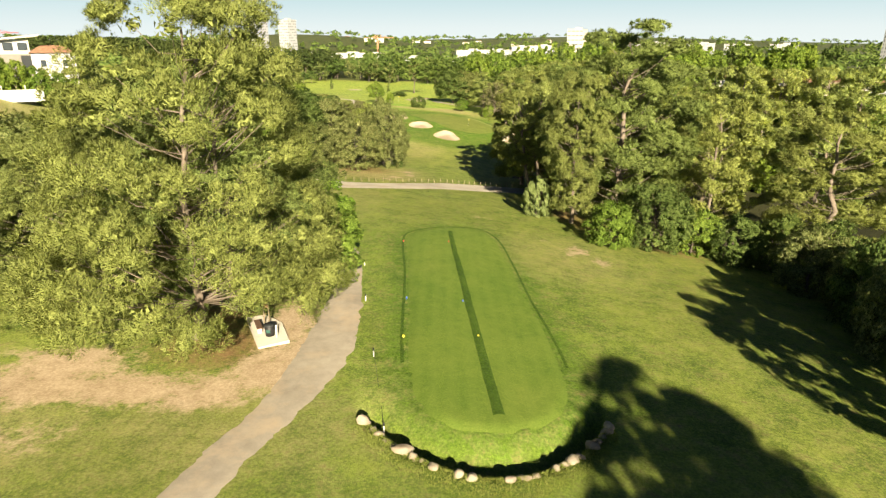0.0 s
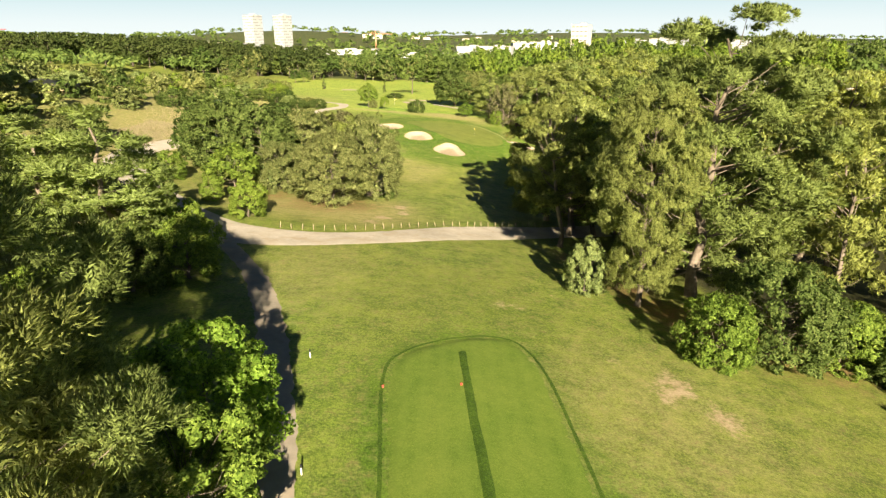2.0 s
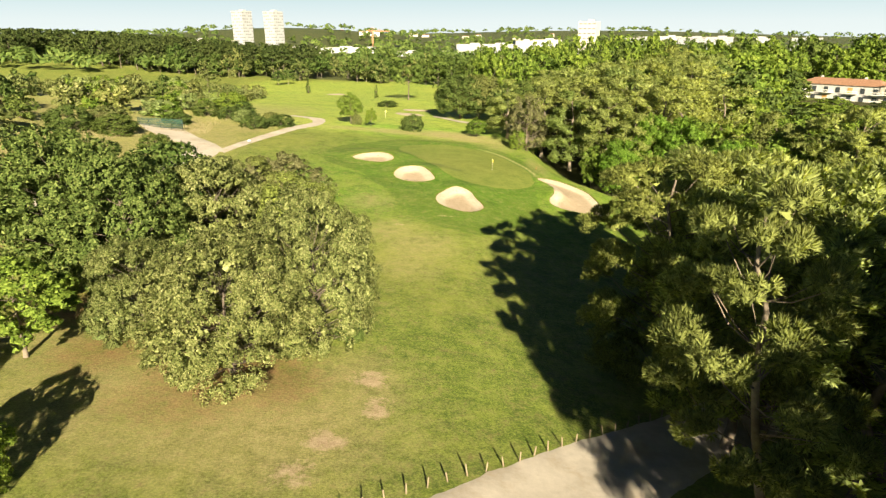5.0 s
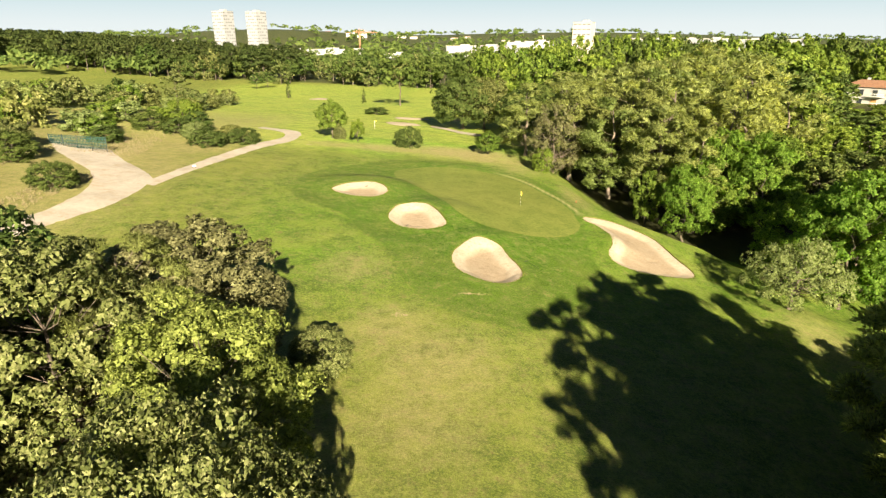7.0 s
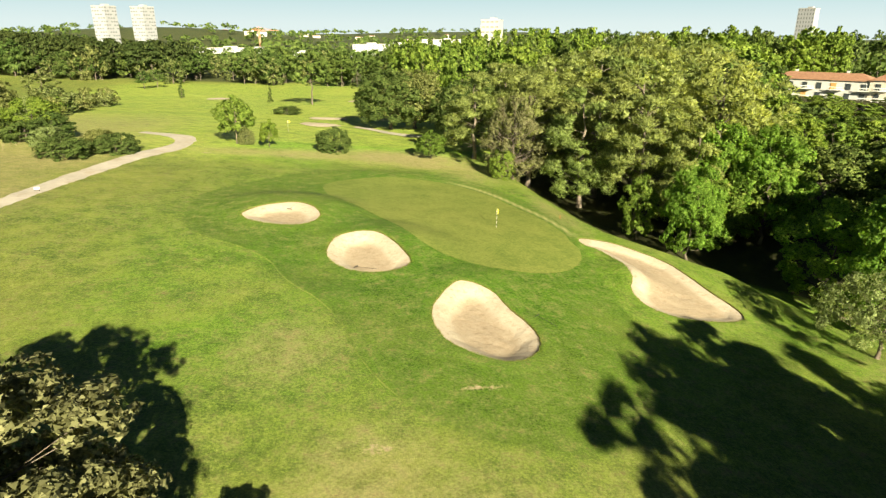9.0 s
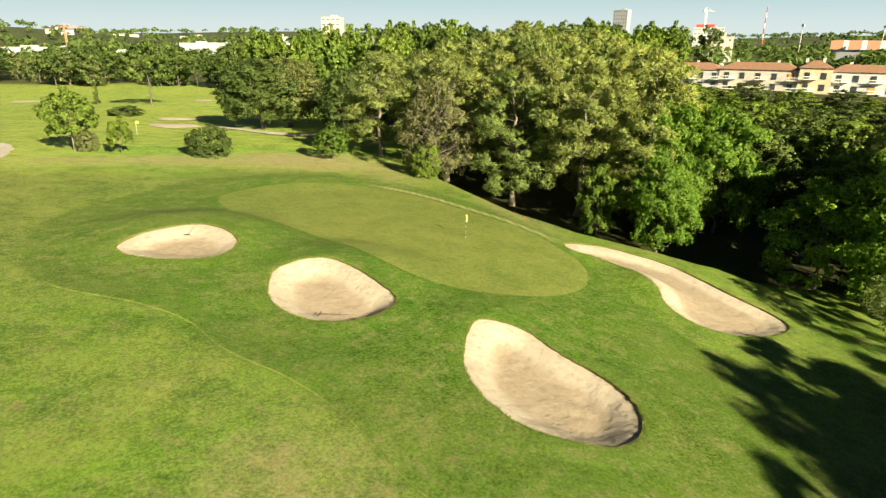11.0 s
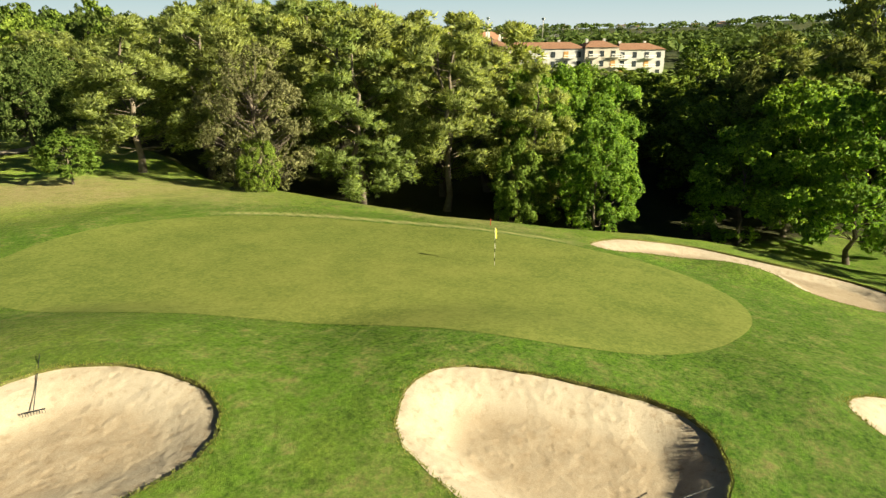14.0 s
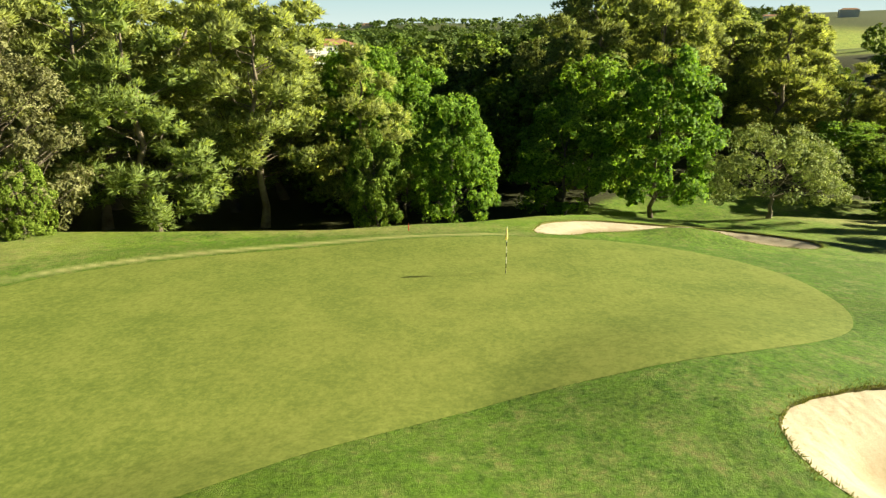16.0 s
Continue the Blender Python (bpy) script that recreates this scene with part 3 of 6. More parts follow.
def ribbon_mesh(name, left, right, lift, mat, n=80, across=8, crown=0.0, wobble=1.0):
    a, b = curve_line(left, n), curve_line(right, n)
    t = np.linspace(0, 1, across)
    p = a[:, None] * (1 - t)[None, :, None] + b[:, None] * t[None, :, None]
    wob = np.array([noise.noise((u * 0.23, 3.1 + v, 0)) * 0.3 + noise.noise((u * 0.9, 5.1 + v, 0)) * 0.16 for v in (0, 7) for u in range(n)]).reshape(2, n)
    wob = wob * wobble
    p[:, 0, 0] += wob[0]
    p[:, -1, 0] += wob[1]
    x, y = p[..., 0].ravel(), p[..., 1].ravel()
    z = lie(x, y) + lift + np.tile(crown * 4 * t * (1 - t) - 0.05 * (np.abs(t - 0.5) > 0.49), n)
    return np_mesh(name, np.stack([x, y, z], 1), grid_faces(n, across)[:, ::-1], [mat], True)


def outward(outline):
    t = np.roll(outline, -1, 0) - np.roll(outline, 1, 0)
    n = np.stack([t[:, 1], -t[:, 0]], 1)
    n /= np.linalg.norm(n, axis=1, keepdims=True) + 1e-9
    probe = apart(*(outline + 0.2 * n).T, outline)
    return n * np.where(probe > 0, 1, -1)[:, None]


lay("teeing_ground", patch_mesh("teeing_ground", TEE, 0.10, TEE_GRASS, 0.7), "closely mown striped tee turf on a long low platform", "tee")
strip_l = [(2.7, 28.8), (2.35, 34.5), (1.9, 42), (1.35, 52), (0.85, 61), (0.5, 68.1)]
strip_r = [(3.5, 28.9), (3.1, 34.6), (2.65, 42), (2.1, 52), (1.5, 61), (1.1, 68.4)]
lay("grass_divider", ribbon_mesh("grass_divider", strip_l, strip_r, 0.13, STRIP_GRASS, 60, 4, 0.05, 0.3), "dark unmown strip of longer grass dividing the tee", "grass strip")
# dark turf ribbon stands in for the shade line along the tee's bank
rim = loop([tuple(p) for p in TEE[::3]], 300)
start = int(np.argmin(np.hypot(rim[:, 0] - 2.8, rim[:, 1] - 26.9)))
rim = np.roll(rim, -start, 0)
rim_out = rim + outward(rim) * 0.34
lay("tee_edge_shade", ribbon_mesh("tee_edge_shade", [tuple(p) for p in rim[32:-32]], [tuple(p) for p in rim_out[32:-32]], 0.035, STRIP_GRASS, 600, 3, 0.0, 0.25), "dark turf ribbon painted for the shaded bank edge round the tee", "grass strip")
lay("putting_green", patch_mesh("putting_green", GREEN, 0.045, GREEN_TURF, 0.7, 0.015), "very closely mown pale olive putting green with a flag", "golf green")
pl = [(-14.5, 12), (-12.9, 20), (-12.0, 23.7), (-10.8, 27.5), (-10.0, 31.0), (-9.5, 36.9), (-9.3, 43), (-9.3, 49.3), (-10.4, 56), (-12.2, 63), (-14.2, 70), (-16.8, 77), (-19.6, 83.5), (-23.0, 89.0), (-28.0, 95.5)]
pr = [(-12.0, 11), (-10.3, 20), (-9.2, 24.6), (-8.0, 28.0), (-6.9, 31.4), (-6.0, 36.0), (-6.3, 43), (-7.0, 49.5), (-8.0, 56), (-9.7, 62.5), (-11.6, 69), (-14.0, 76), (-16.8, 82.5), (-20.0, 88), (-24.0, 94.5)]
lay("cart_path", ribbon_mesh("cart_path", pl, pr, 0.045, ASPHALT, 300, 8), "narrow worn pale asphalt cart path beside the tee", "path")
rn = [(27, 124), (16.8, 115.8), (9.7, 109.5), (2.1, 103.6), (-5.0, 99.1), (-11.1, 95.9), (-16.1, 93.8), (-20.4, 92.8), (-25.0, 93.2), (-30, 97.5), (-37.0, 106.4), (-45.0, 115.5), (-53.5, 124.5), (-61.0, 138.5), (-63.1, 152.9), (-60, 166), (-55, 177), (-50.8, 185.5)]
rf = [(26, 131), (17.2, 123.4), (5.9, 115.5), (-3.5, 108.0), (-9.3, 103.4), (-14.4, 100.9), (-18.8, 100.4), (-22.2, 100.8), (-26.2, 102.4), (-31.0, 106.9), (-40.2, 118.4), (-48.5, 129.0), (-54.5, 140.6), (-56.5, 150), (-54.5, 162), (-51, 172), (-48.5, 180), (-47.0, 184)]
lay("service_road", ribbon_mesh("service_road", rn, rf, 0.06, TRACK, 420, 12), "broad dusty pale gravel service road across the hole", "road")
al = [(-50.8, 185.5), (-50.8, 194.5), (-54.5, 204), (-61, 210.8), (-66, 216), (-72, 224)]
ar = [(-47.0, 184), (-45.0, 191), (-45.2, 201.5), (-47.5, 206.5), (-54, 213.5), (-60, 221)]
lay("gravel_apron", ribbon_mesh("gravel_apron", al, ar, 0.065, TRACK, 60, 10), "wide bright sandy turning place at a green net gate", "track")
fl = [(-46.0, 200.5), (-44.8, 211), (-43.0, 224), (-40.3, 238.4), (-37.2, 250.0), (-39.5, 258), (-46, 262)]
fr = [(-44.0, 200.0), (-42.6, 210), (-40.4, 222), (-37.8, 235), (-34.2, 247.5), (-36.0, 261), (-45, 265)]
lay("footpath", ribbon_mesh("footpath", fl, fr, 0.07, TRACK, 150, 5), "narrow pale gravel footpath along the fairway", "path")


def bunker(key, label, depth, face, steep):
    """Grass shoulder round the hollow, a ragged turf edge and the sand in it."""
    o = PITS[key]
    n = len(o)
    nrm = outward(o)
    rag = np.array([noise.noise((p[0] * 1.7, p[1] * 1.7, 5.0)) for p in o]) * 0.09
    o = o + nrm * (rag[:, None] + 0.11)
    offs = np.array([1.9, 1.3, 0.7, 0.25, 0.0])
    p = o[:, None] + nrm[:, None] * offs[None, :, None]
    x, y = p[..., 0].ravel(), p[..., 1].ravel()
    rise = np.tile([-0.06, 0.03, 0.05, 0.06, 0.035], n)
    me = np_mesh("turf_shoulder", np.stack([x, y, lie(x, y) + rise], 1), grid_faces(n, 5, True), [GRASS], True)
    zones_of(me, x, y)
    lay("turf_shoulder", me, "rounded grass shoulder round a sand bunker", "turf")
    # cut turf face
    q = np.stack([o, o - nrm * 0.05, o - nrm * 0.10], 1)
    x, y = q[..., 0].ravel(), q[..., 1].ravel()
    z = lie(x, y) + np.tile([0.045, -0.10, -0.42], n)
    lay("turf_edge", np_mesh("turf_edge", np.stack([x, y, z], 1), grid_faces(n, 3, True), [LIP], True), "cut brown turf edge of a bunker", "turf edge")
    c = o.mean(0)
    inner = o - nrm * 0.04
    me = filled("bunker_sand", inner, 0.33, SAND)
    x, y = np.array([v.co[:2] for v in me.vertices]).T
    far_in = -apart(x, y, inner)
    lumps = np.array([noise.noise((u * 1.1, v * 1.1, 2.0)) * 0.05 + noise.noise((u * 4, v * 4, 9.0)) * 0.018 for u, v in zip(x, y)])
    sunward = steep * np.clip((0.55 * (x - c[0]) - (y - c[1])) / 3.5, 0, 1)
    near_side = np.clip((c[1] - y) / 4, 0, 1) * (1 - smooth(far_in / 1.6))
    z = lie(x, y) - 0.10 + 0.03 * near_side - (depth - 0.10) * smooth(far_in / (2.4 - 1.7 * sunward)) + lumps * smooth(far_in / 0.5) + face * np.clip((y - c[1]) / 6, -0.4, 1) * (1 - smooth(far_in / 2))
    me.vertices.foreach_set("co", np.stack([x, y, z], 1).astype(np.float32).ravel())
    me.attributes.new("floor", "FLOAT", "POINT").data.foreach_set("value", smooth((far_in - 0.7) / 1.5).astype(np.float32))
    lay("bunker_sand", me, label, "sand bunker", "greenside bunkers")
    return o, nrm


EDGES = [bunker(k, lab, d, f, st) for k, lab, d, f, st in (
    ("near", "large oval bunker of pale raked sand", 0.78, 0.10, 0.12), ("middle", "kidney-shaped bunker of pale raked sand", 0.8, 0.12, 0.36),
    ("left", "oval bunker of bright sand with a rake", 0.6, 0.1, 0.2), ("right", "long curved bunker of pale sand on the bank", 0.55, 0.05, 0.3))]

# pale edge where the mower turned round the apron
ap = loop([tuple(p) for p in APRON[::4]], 320)
ap_in = ap - outward(ap) * 0.13
keep = [i for i in range(320) if ap[i, 0] < -5.5 and ap[i, 1] < 200]
first = next(i for i in keep if (i - 1) % 320 not in keep)
chain = [(first + k) % 320 for k in range(len(keep))]
lay("mown_edge", ribbon_mesh("mown_edge", [tuple(ap[i]) for i in chain[::3]], [tuple(ap_in[i]) for i in chain[::3]], 0.05, LINE_TURF, 260, 3, wobble=0.15), "thin pale mown edge round the green's apron", "turf")


# ---- things made of parts ----
def part(name, me, parent, label=""):
    ob = new(name, me)
    ob.parent = parent
    return tagged(ob, label)


def bm_mesh(name, bm, mat, sm=False):
    me = bpy.data.meshes.new(name)
    for f in bm.faces:
        f.smooth = sm
    bm.to_mesh(me)
    bm.free()
    me.materials.append(mat)
    return me


def tube(points, radii, sides=6):
    p, r = np.array(points, float), np.array(radii, float)
    t = np.gradient(p, axis=0)
    t /= np.linalg.norm(t, axis=1, keepdims=True) + 1e-9
    ref = np.where(np.abs(t[:, 2:3]) > 0.9, [[1.0, 0, 0]], [[0, 0, 1.0]])
    u = np.cross(t, ref)
    u /= np.linalg.norm(u, axis=1, keepdims=True) + 1e-9
    v = np.cross(t, u)
    a = np.linspace(0, 2 * np.pi, sides, endpoint=False)
    ring = p[:, None] + r[:, None, None] * (np.cos(a)[None, :, None] * u[:, None] + np.sin(a)[None, :, None] * v[:, None])
    f = grid_faces(sides, len(p), True)
    idx = np.arange(len(p) * sides).reshape(len(p), sides).T.ravel()
    return ring.reshape(-1, 3), idx[f]


def merged(pieces):
    vs, fs, n = [], [], 0
    for v, f in pieces:
        vs.append(v)
        fs.append(f + n)
        n += len(v)
    return np.concatenate(vs), np.concatenate(fs)


def unit(v):
    return v / (np.linalg.norm(v, axis=-1, keepdims=True) + 1e-9)


def blades(rng, p, d, k, length, width):
    """k thin pointed sprays at each place p, splayed over the bough whose outward way is d."""
    n = len(p)
    out = np.repeat(d, k, 0)
    way = unit(0.55 * out + 0.8 * rng.normal(size=(n * k, 3)))
    side = unit(np.cross(way, out + 0.45 * rng.normal(size=(n * k, 3))))
    base = np.repeat(p, k, 0)
    ln = length * rng.uniform(0.6, 1.25, (n * k, 1))
    w = width * rng.uniform(0.7, 1.3, (n * k, 1)) * 0.5
    v = np.stack([base - side * w, base + side * w, base + way * ln], 1).reshape(-1, 3)
    return v, np.arange(len(v)).reshape(-1, 3)


def leaves(rng, p, d, size, aspect=0.62):
    """A three-cornered leaf spray at each place, roughly facing d."""
    n = len(p)
    nrm = unit(d + 0.55 * rng.normal(size=(n, 3)))
    a = unit(np.cross(nrm, rng.normal(size=(n, 3))))
    b = np.cross(nrm, a)
    s = size * rng.uniform(0.55, 1.35, (n, 1))
    v = np.stack([p - a * s * 0.5 + b * s * 0.15, p + b * s * 0.62 * aspect, p + a * s * 0.6 - b * s * 0.42 * aspect - nrm * s * 0.12], 1).reshape(-1, 3)
    return v, np.arange(len(v)).reshape(-1, 3)


def ball(rng, n):
    return unit(rng.normal(size=(n, 3)))


def crown_clumps(rng, n, h0, h1, radius, profile, hollow=0.35, top=0.9):
    """Centres and outward ways of the boughs of a crown round the z axis."""
    k = rng.uniform(0, top, n)
    z = h0 + (h1 - h0) * k / top
    r = radius * profile(k) * np.sqrt(rng.uniform(hollow * (1 - k ** 2), 1, n))
    a = rng.uniform(0, 2 * np.pi, n)
    c = np.stack([r * np.cos(a), r * np.sin(a), z], 1)
    o = np.stack([np.cos(a) * (r / radius), np.sin(a) * (r / radius), (k - 0.35)], 1)
    return c, unit(o)


PINE_DOME = lambda k: np.clip(np.where(k < 0.4, 0.72 + 0.7 * k, np.sqrt(np.clip(1 - ((k - 0.4) / 0.64) ** 2, 0, 1))), 0.05, 1)
PINE_CONE = lambda k: np.clip(1.0 - 0.82 * np.abs(k - 0.18) ** 0.9, 0.08, 1)
ROUND = lambda k: np.sqrt(np.clip(1 - ((k - 0.42) / 0.60) ** 2, 0.02, 1))
UMBRELLA = lambda k: np.sqrt(np.clip(1 - ((k - 0.25) / 0.78) ** 2, 0.05, 1))


def woody(rng, H, base_r, centres, lean, limbs, top=0.92, low=0.15, bark=None, fork=0):
    """Trunk with limbs to the boughs."""
    zz = np.linspace(0, H * top, 9)
    bend = np.stack([lean[0] * (zz / H) ** 1.5 * H, lean[1] * (zz / H) ** 1.5 * H, zz], 1)
    bend[1:-1, :2] += rng.normal(size=(7, 2)) * 0.012 * H
    rad = base_r * (1 - 0.9 * zz / (H * top)) ** 0.8 + 0.02
    rad[0] *= 1.35
    pieces = [tube(bend, rad, 8)]
    for c in centres[:limbs]:
        root_z = np.clip(c[2] - rng.uniform(0.25, 0.55) * np.hypot(c[0], c[1]) - 0.05 * H, low * H, H * top * 0.95)
        root = np.array([np.interp(root_z, zz, bend[:, 0]), np.interp(root_z, zz, bend[:, 1]), root_z])
        m = (root + c) / 2 + np.array([0, 0, -0.04 * H * rng.uniform(0, 1)]) + rng.normal(size=3) * 0.15
        r0 = base_r * rng.uniform(0.11, 0.22)
        pieces.append(tube([root, m, c], [r0, r0 * 0.6, 0.02], 5))
    return merged(pieces), bend


def spread_out(rng, c, o, n):
    """n of the candidates, picked one by one as far as may be from those already taken."""
    taken = [int(rng.integers(len(c)))]
    gap = np.linalg.norm(c - c[taken[0]], axis=1)
    for _ in range(n - 1):
        taken.append(int(np.argmax(gap * rng.uniform(0.8, 1.0, len(c)))))
        gap = np.minimum(gap, np.linalg.norm(c - c[taken[-1]], axis=1))
    order = rng.permutation(taken)
    return c[order], o[order]


def tree_mesh(kind, seed, H, R, lobes, clumps, per, k, size, mat, bark, profile, low=0.2, lean=(0, 0), squash=0.7, lobe=0.32, clump=0.13, width=0.09, limbs=99, trunk_r=0.03, hollow=0.35, tuft=0.42, fine=False):
    """A trunk with limbs and a crown: lobes carry boughs, each bough carries per tufts, each tuft k leaves or needle sprays."""
    rng = np.random.default_rng(seed)
    lc, lo = crown_clumps(rng, lobes * 6, H * low, H * (0.98 - 0.4 * lobe * R / H), R * (1 - 0.8 * lobe), profile, hollow, 0.9 if kind == "needle" else 1.0)
    lc, lo = spread_out(rng, lc, lo, lobes)
    lc[:, 0] += lean[0] * lc[:, 2]
    lc[:, 1] += lean[1] * lc[:, 2]
    lc += rng.normal(size=lc.shape) * [0.025 * R, 0.025 * R, 0.008 * H]
    lr = R * lobe * rng.uniform(0.75, 1.15, lobes)
    li = np.arange(clumps) % lobes
    o = unit(ball(rng, clumps) + 0.95 * lo[li] + [0, 0, 0.38])
    c = lc[li] + o * (lr[li] * rng.uniform(0.6, 1.0, clumps))[:, None] * [1, 1, squash]
    ends = np.concatenate([lc, c])[:limbs + lobes]
    (wv, wf), _ = woody(rng, H, trunk_r * H * 0.5, ends, lean, len(ends), top=0.92 if kind == "needle" else 0.66, low=low * 0.8)
    cr = R * clump * rng.uniform(0.65, 1.3, clumps)
    # tufts over the upper and outer side of each bough
    ci = np.repeat(np.arange(clumps), per)
    b = ball(rng, clumps * per)
    b = unit(b + 0.55 * o[ci] + [0, 0, 0.30])
    tr = cr[ci] * tuft * rng.uniform(0.7, 1.25, len(ci))
    tc = c[ci] + b * (cr[ci] * rng.uniform(0.74, 1.0, len(ci)))[:, None] * [1, 1, squash]
    # leaves or needle sprays round each tuft
    ti = np.repeat(np.arange(len(tc)), k)
    n = len(ti)
    e = unit(ball(rng, n) + 0.75 * b[ti] + [0, 0, 0.15])
    soft = unit(0.45 * e + 0.6 * b[ti] + 0.6 * o[ci][ti] + 0.68 * rng.normal(size=(n, 3)))
    if kind == "needle":
        p = tc[ti] + e * (tr[ti] * rng.uniform(0.2, 0.75, n))[:, None]
        way = unit(0.75 * e + 0.45 * b[ti] + [0, 0, 0.38] + 0.22 * rng.normal(size=(n, 3)))
        side = unit(np.cross(way, soft + 0.3 * rng.normal(size=(n, 3))))
        ln = size * rng.uniform(0.6, 1.25, (n, 1))
        w = width * rng.uniform(0.7, 1.3, (n, 1)) * 0.5
        v = np.stack([p - side * w, p + side * w, p + way * ln], 1)
    else:
        p = tc[ti] + e * (tr[ti] * rng.uniform(0.45, 1.0, n))[:, None]
        face = unit(0.6 * e + 0.5 * b[ti] + [0, 0, 0.2] + 0.55 * rng.normal(size=(n, 3)))
        u = unit(np.cross(face, rng.normal(size=(n, 3))))
        x = np.cross(face, u)
        s = size * rng.uniform(0.6, 1.3, (n, 1))
        if fine:
            v = np.stack([p - u * s * 0.5, p + x * s * 0.27 - face * s * 0.06, p + u * s * 0.55 - face * s * 0.12, p - x * s * 0.27 - face * s * 0.06], 1)
        else:
            v = np.stack([p - u * s * 0.5 - x * s * 0.22, p + x * s * 0.5, p + u * s * 0.5 - x * s * 0.22], 1)
    # inner foliage added to close each bough, so less sun leaks through
    m = clumps * max(8, per * k // (3 if kind == "needle" else 5))
    di = rng.integers(0, clumps, m)
    g = ball(rng, m)
    q = c[di] + g * (cr[di] * rng.uniform(0.1, 0.72, m))[:, None] * [1, 1, squash]
    u = unit(np.cross(g, rng.normal(size=(m, 3))))
    x = np.cross(g, u)
    s = (max(size * 0.85, width) * rng.uniform(0.6, 1.2, m))[:, None]
    if v.shape[1] == 4:
        deep = np.stack([q - u * s, q + x * s * 0.6, q + u * s, q - x * s * 0.6], 1)
    else:
        deep = np.stack([q - u * s, q + x * s * (0.42 if kind == "needle" else 0.9), q + u * s], 1)
    # hidden sprays added inside each lobe to block light and make shadows solid
    ki = np.repeat(np.arange(lobes), 40)
    h = ball(rng, len(ki))
    q = lc[ki] + h * (lr[ki] * rng.uniform(0.03, 0.42, len(ki)))[:, None] * [1, 1, squash]
    u = unit(np.cross(h, rng.normal(size=h.shape)))
    x = np.cross(h, u)
    s = np.minimum(lr[ki] * rng.uniform(0.18, 0.36, len(ki)), 1.25 * size)[:, None]
    inner = np.stack([q - u * s, q + x * s * 0.8, q + u * s, q - x * s * 0.8][:v.shape[1]], 1)
    v = np.concatenate([v, deep, inner])
    nrm = np.concatenate([soft, unit(g + 0.4 * o[di]), unit(h + 0.4 * lo[ki])])
    corners = v.shape[1]
    f = np.arange(v.shape[0] * corners).reshape(-1, corners)
    # wind each leaf so that its face looks out of the bough
    away = (np.cross(v[:, 1] - v[:, 0], v[:, 2] - v[:, 0]) * nrm).sum(1) < 0
    f = np.where(away[:, None], f[:, ::-1], f)
    crown = np_mesh("crown", v.reshape(-1, 3), f, [mat], True)
    crown.normals_split_custom_set_from_vertices(np.repeat(nrm, corners, 0))
    return np_mesh("trunk", wv, wf, [bark], True), crown


def ground_of(x, y):
    return float(lie(np.array([x]), np.array([y]))[0])


def plant(name, meshes, x, y, label, category, group="", s=(1, 1), turn=0.0, sink=0.15):
    root = tagged(new(name), label, category, group)
    root.empty_display_size = 0.5
    z = float(lie(np.array([x]), np.array([y]))[0]) - sink
    root.matrix_basis = Matrix.LocRotScale((x, y, z), Euler((0, 0, turn)), (s[0], s[0], s[1]))
    part("trunk", meshes[0], root)
    part("crown", meshes[1], root)
    return root


# tree shapes, shared by their copies
BIG_PINE = tree_mesh("needle", 18, 21, 10.2, 64, 480, 12, 46, 0.19, PINE, BARK, PINE_CONE, low=0.16, lean=(0.085, -0.03), lobe=0.235, clump=0.10, width=0.042, limbs=40, hollow=0.60)
BIG_PINE_B = tree_mesh("needle", 12, 20, 8.6, 50, 380, 12, 36, 0.20, PINE, BARK, PINE_DOME, low=0.10, lobe=0.25, clump=0.11, width=0.044, limbs=26, hollow=0.60)
DOME_PINE = tree_mesh("needle", 13, 24, 7.4, 56, 520, 11, 30, 0.24, PINE, BARK, lambda k: PINE_DOME(np.minimum(k / 0.9, 1)), low=0.14, lobe=0.255, clump=0.115, width=0.075, limbs=20, hollow=0.60)
NEAR_PINE = [tree_mesh("needle", 15 + i, 20, 5.6, 36, 260, 11, 26, 0.27, PINE, BARK, (PINE_CONE, PINE_DOME)[i], low=(0.07, 0.10)[i], lobe=0.28, clump=0.145, width=0.070, limbs=16, hollow=0.60, lean=((0.02, 0), (-0.02, 0.01))[i]) for i in range(2)]
ROADSIDE_PINE = tree_mesh("needle", 19, 21.9, 7.2, 84, 430, 12, 34, 0.22, PINE, BARK, lambda k: np.interp(k, [0, 0.2, 0.56, 0.78, 1], [0.36, 0.58, 1.0, 0.7, 0.12]), low=0.13, lobe=0.25, clump=0.12, width=0.052, limbs=26, hollow=0.60)
OPEN_PINE = tree_mesh("needle", 14, 20, 5.3, 24, 120, 12, 30, 0.33, PINE, BARK, PINE_CONE, low=0.36, lobe=0.27, clump=0.135, width=0.069, limbs=16, lean=(-0.125, 0.02), squash=0.6)
MID_PINE = [tree_mesh("needle", 20 + i, 20, 5.1, 27, 150, 9, 17, 0.42, (PINE, PINE_GREY, PINE_GREY)[i], BARK, (PINE_DOME, PINE_CONE, PINE_DOME)[i], low=(0.26, 0.22, 0.32)[i], lobe=0.3, clump=0.175, width=0.135, limbs=8, hollow=0.60, lean=((0.03, 0), (0, 0.02), (-0.03, 0.02))[i], squash=0.8) for i in range(3)]
WOOD_PINE = [tree_mesh("needle", 25 + i, 20, 4.8, 24, 110, 8, 13, 0.48, PINE_GREY, BARK, PINE_DOME, hollow=0.6, low=0.25, lobe=0.32, clump=0.195, width=0.19, limbs=4, squash=0.8) for i in range(2)]
FAR_PINE = [tree_mesh("needle", 27 + i, 20, 4.8, 26, 70, 7, 8, 0.65, PINE_GREY, BARK, PINE_DOME, hollow=0.6, low=0.25, lobe=0.33, clump=0.22, width=0.253, limbs=0, squash=0.8) for i in range(2)]
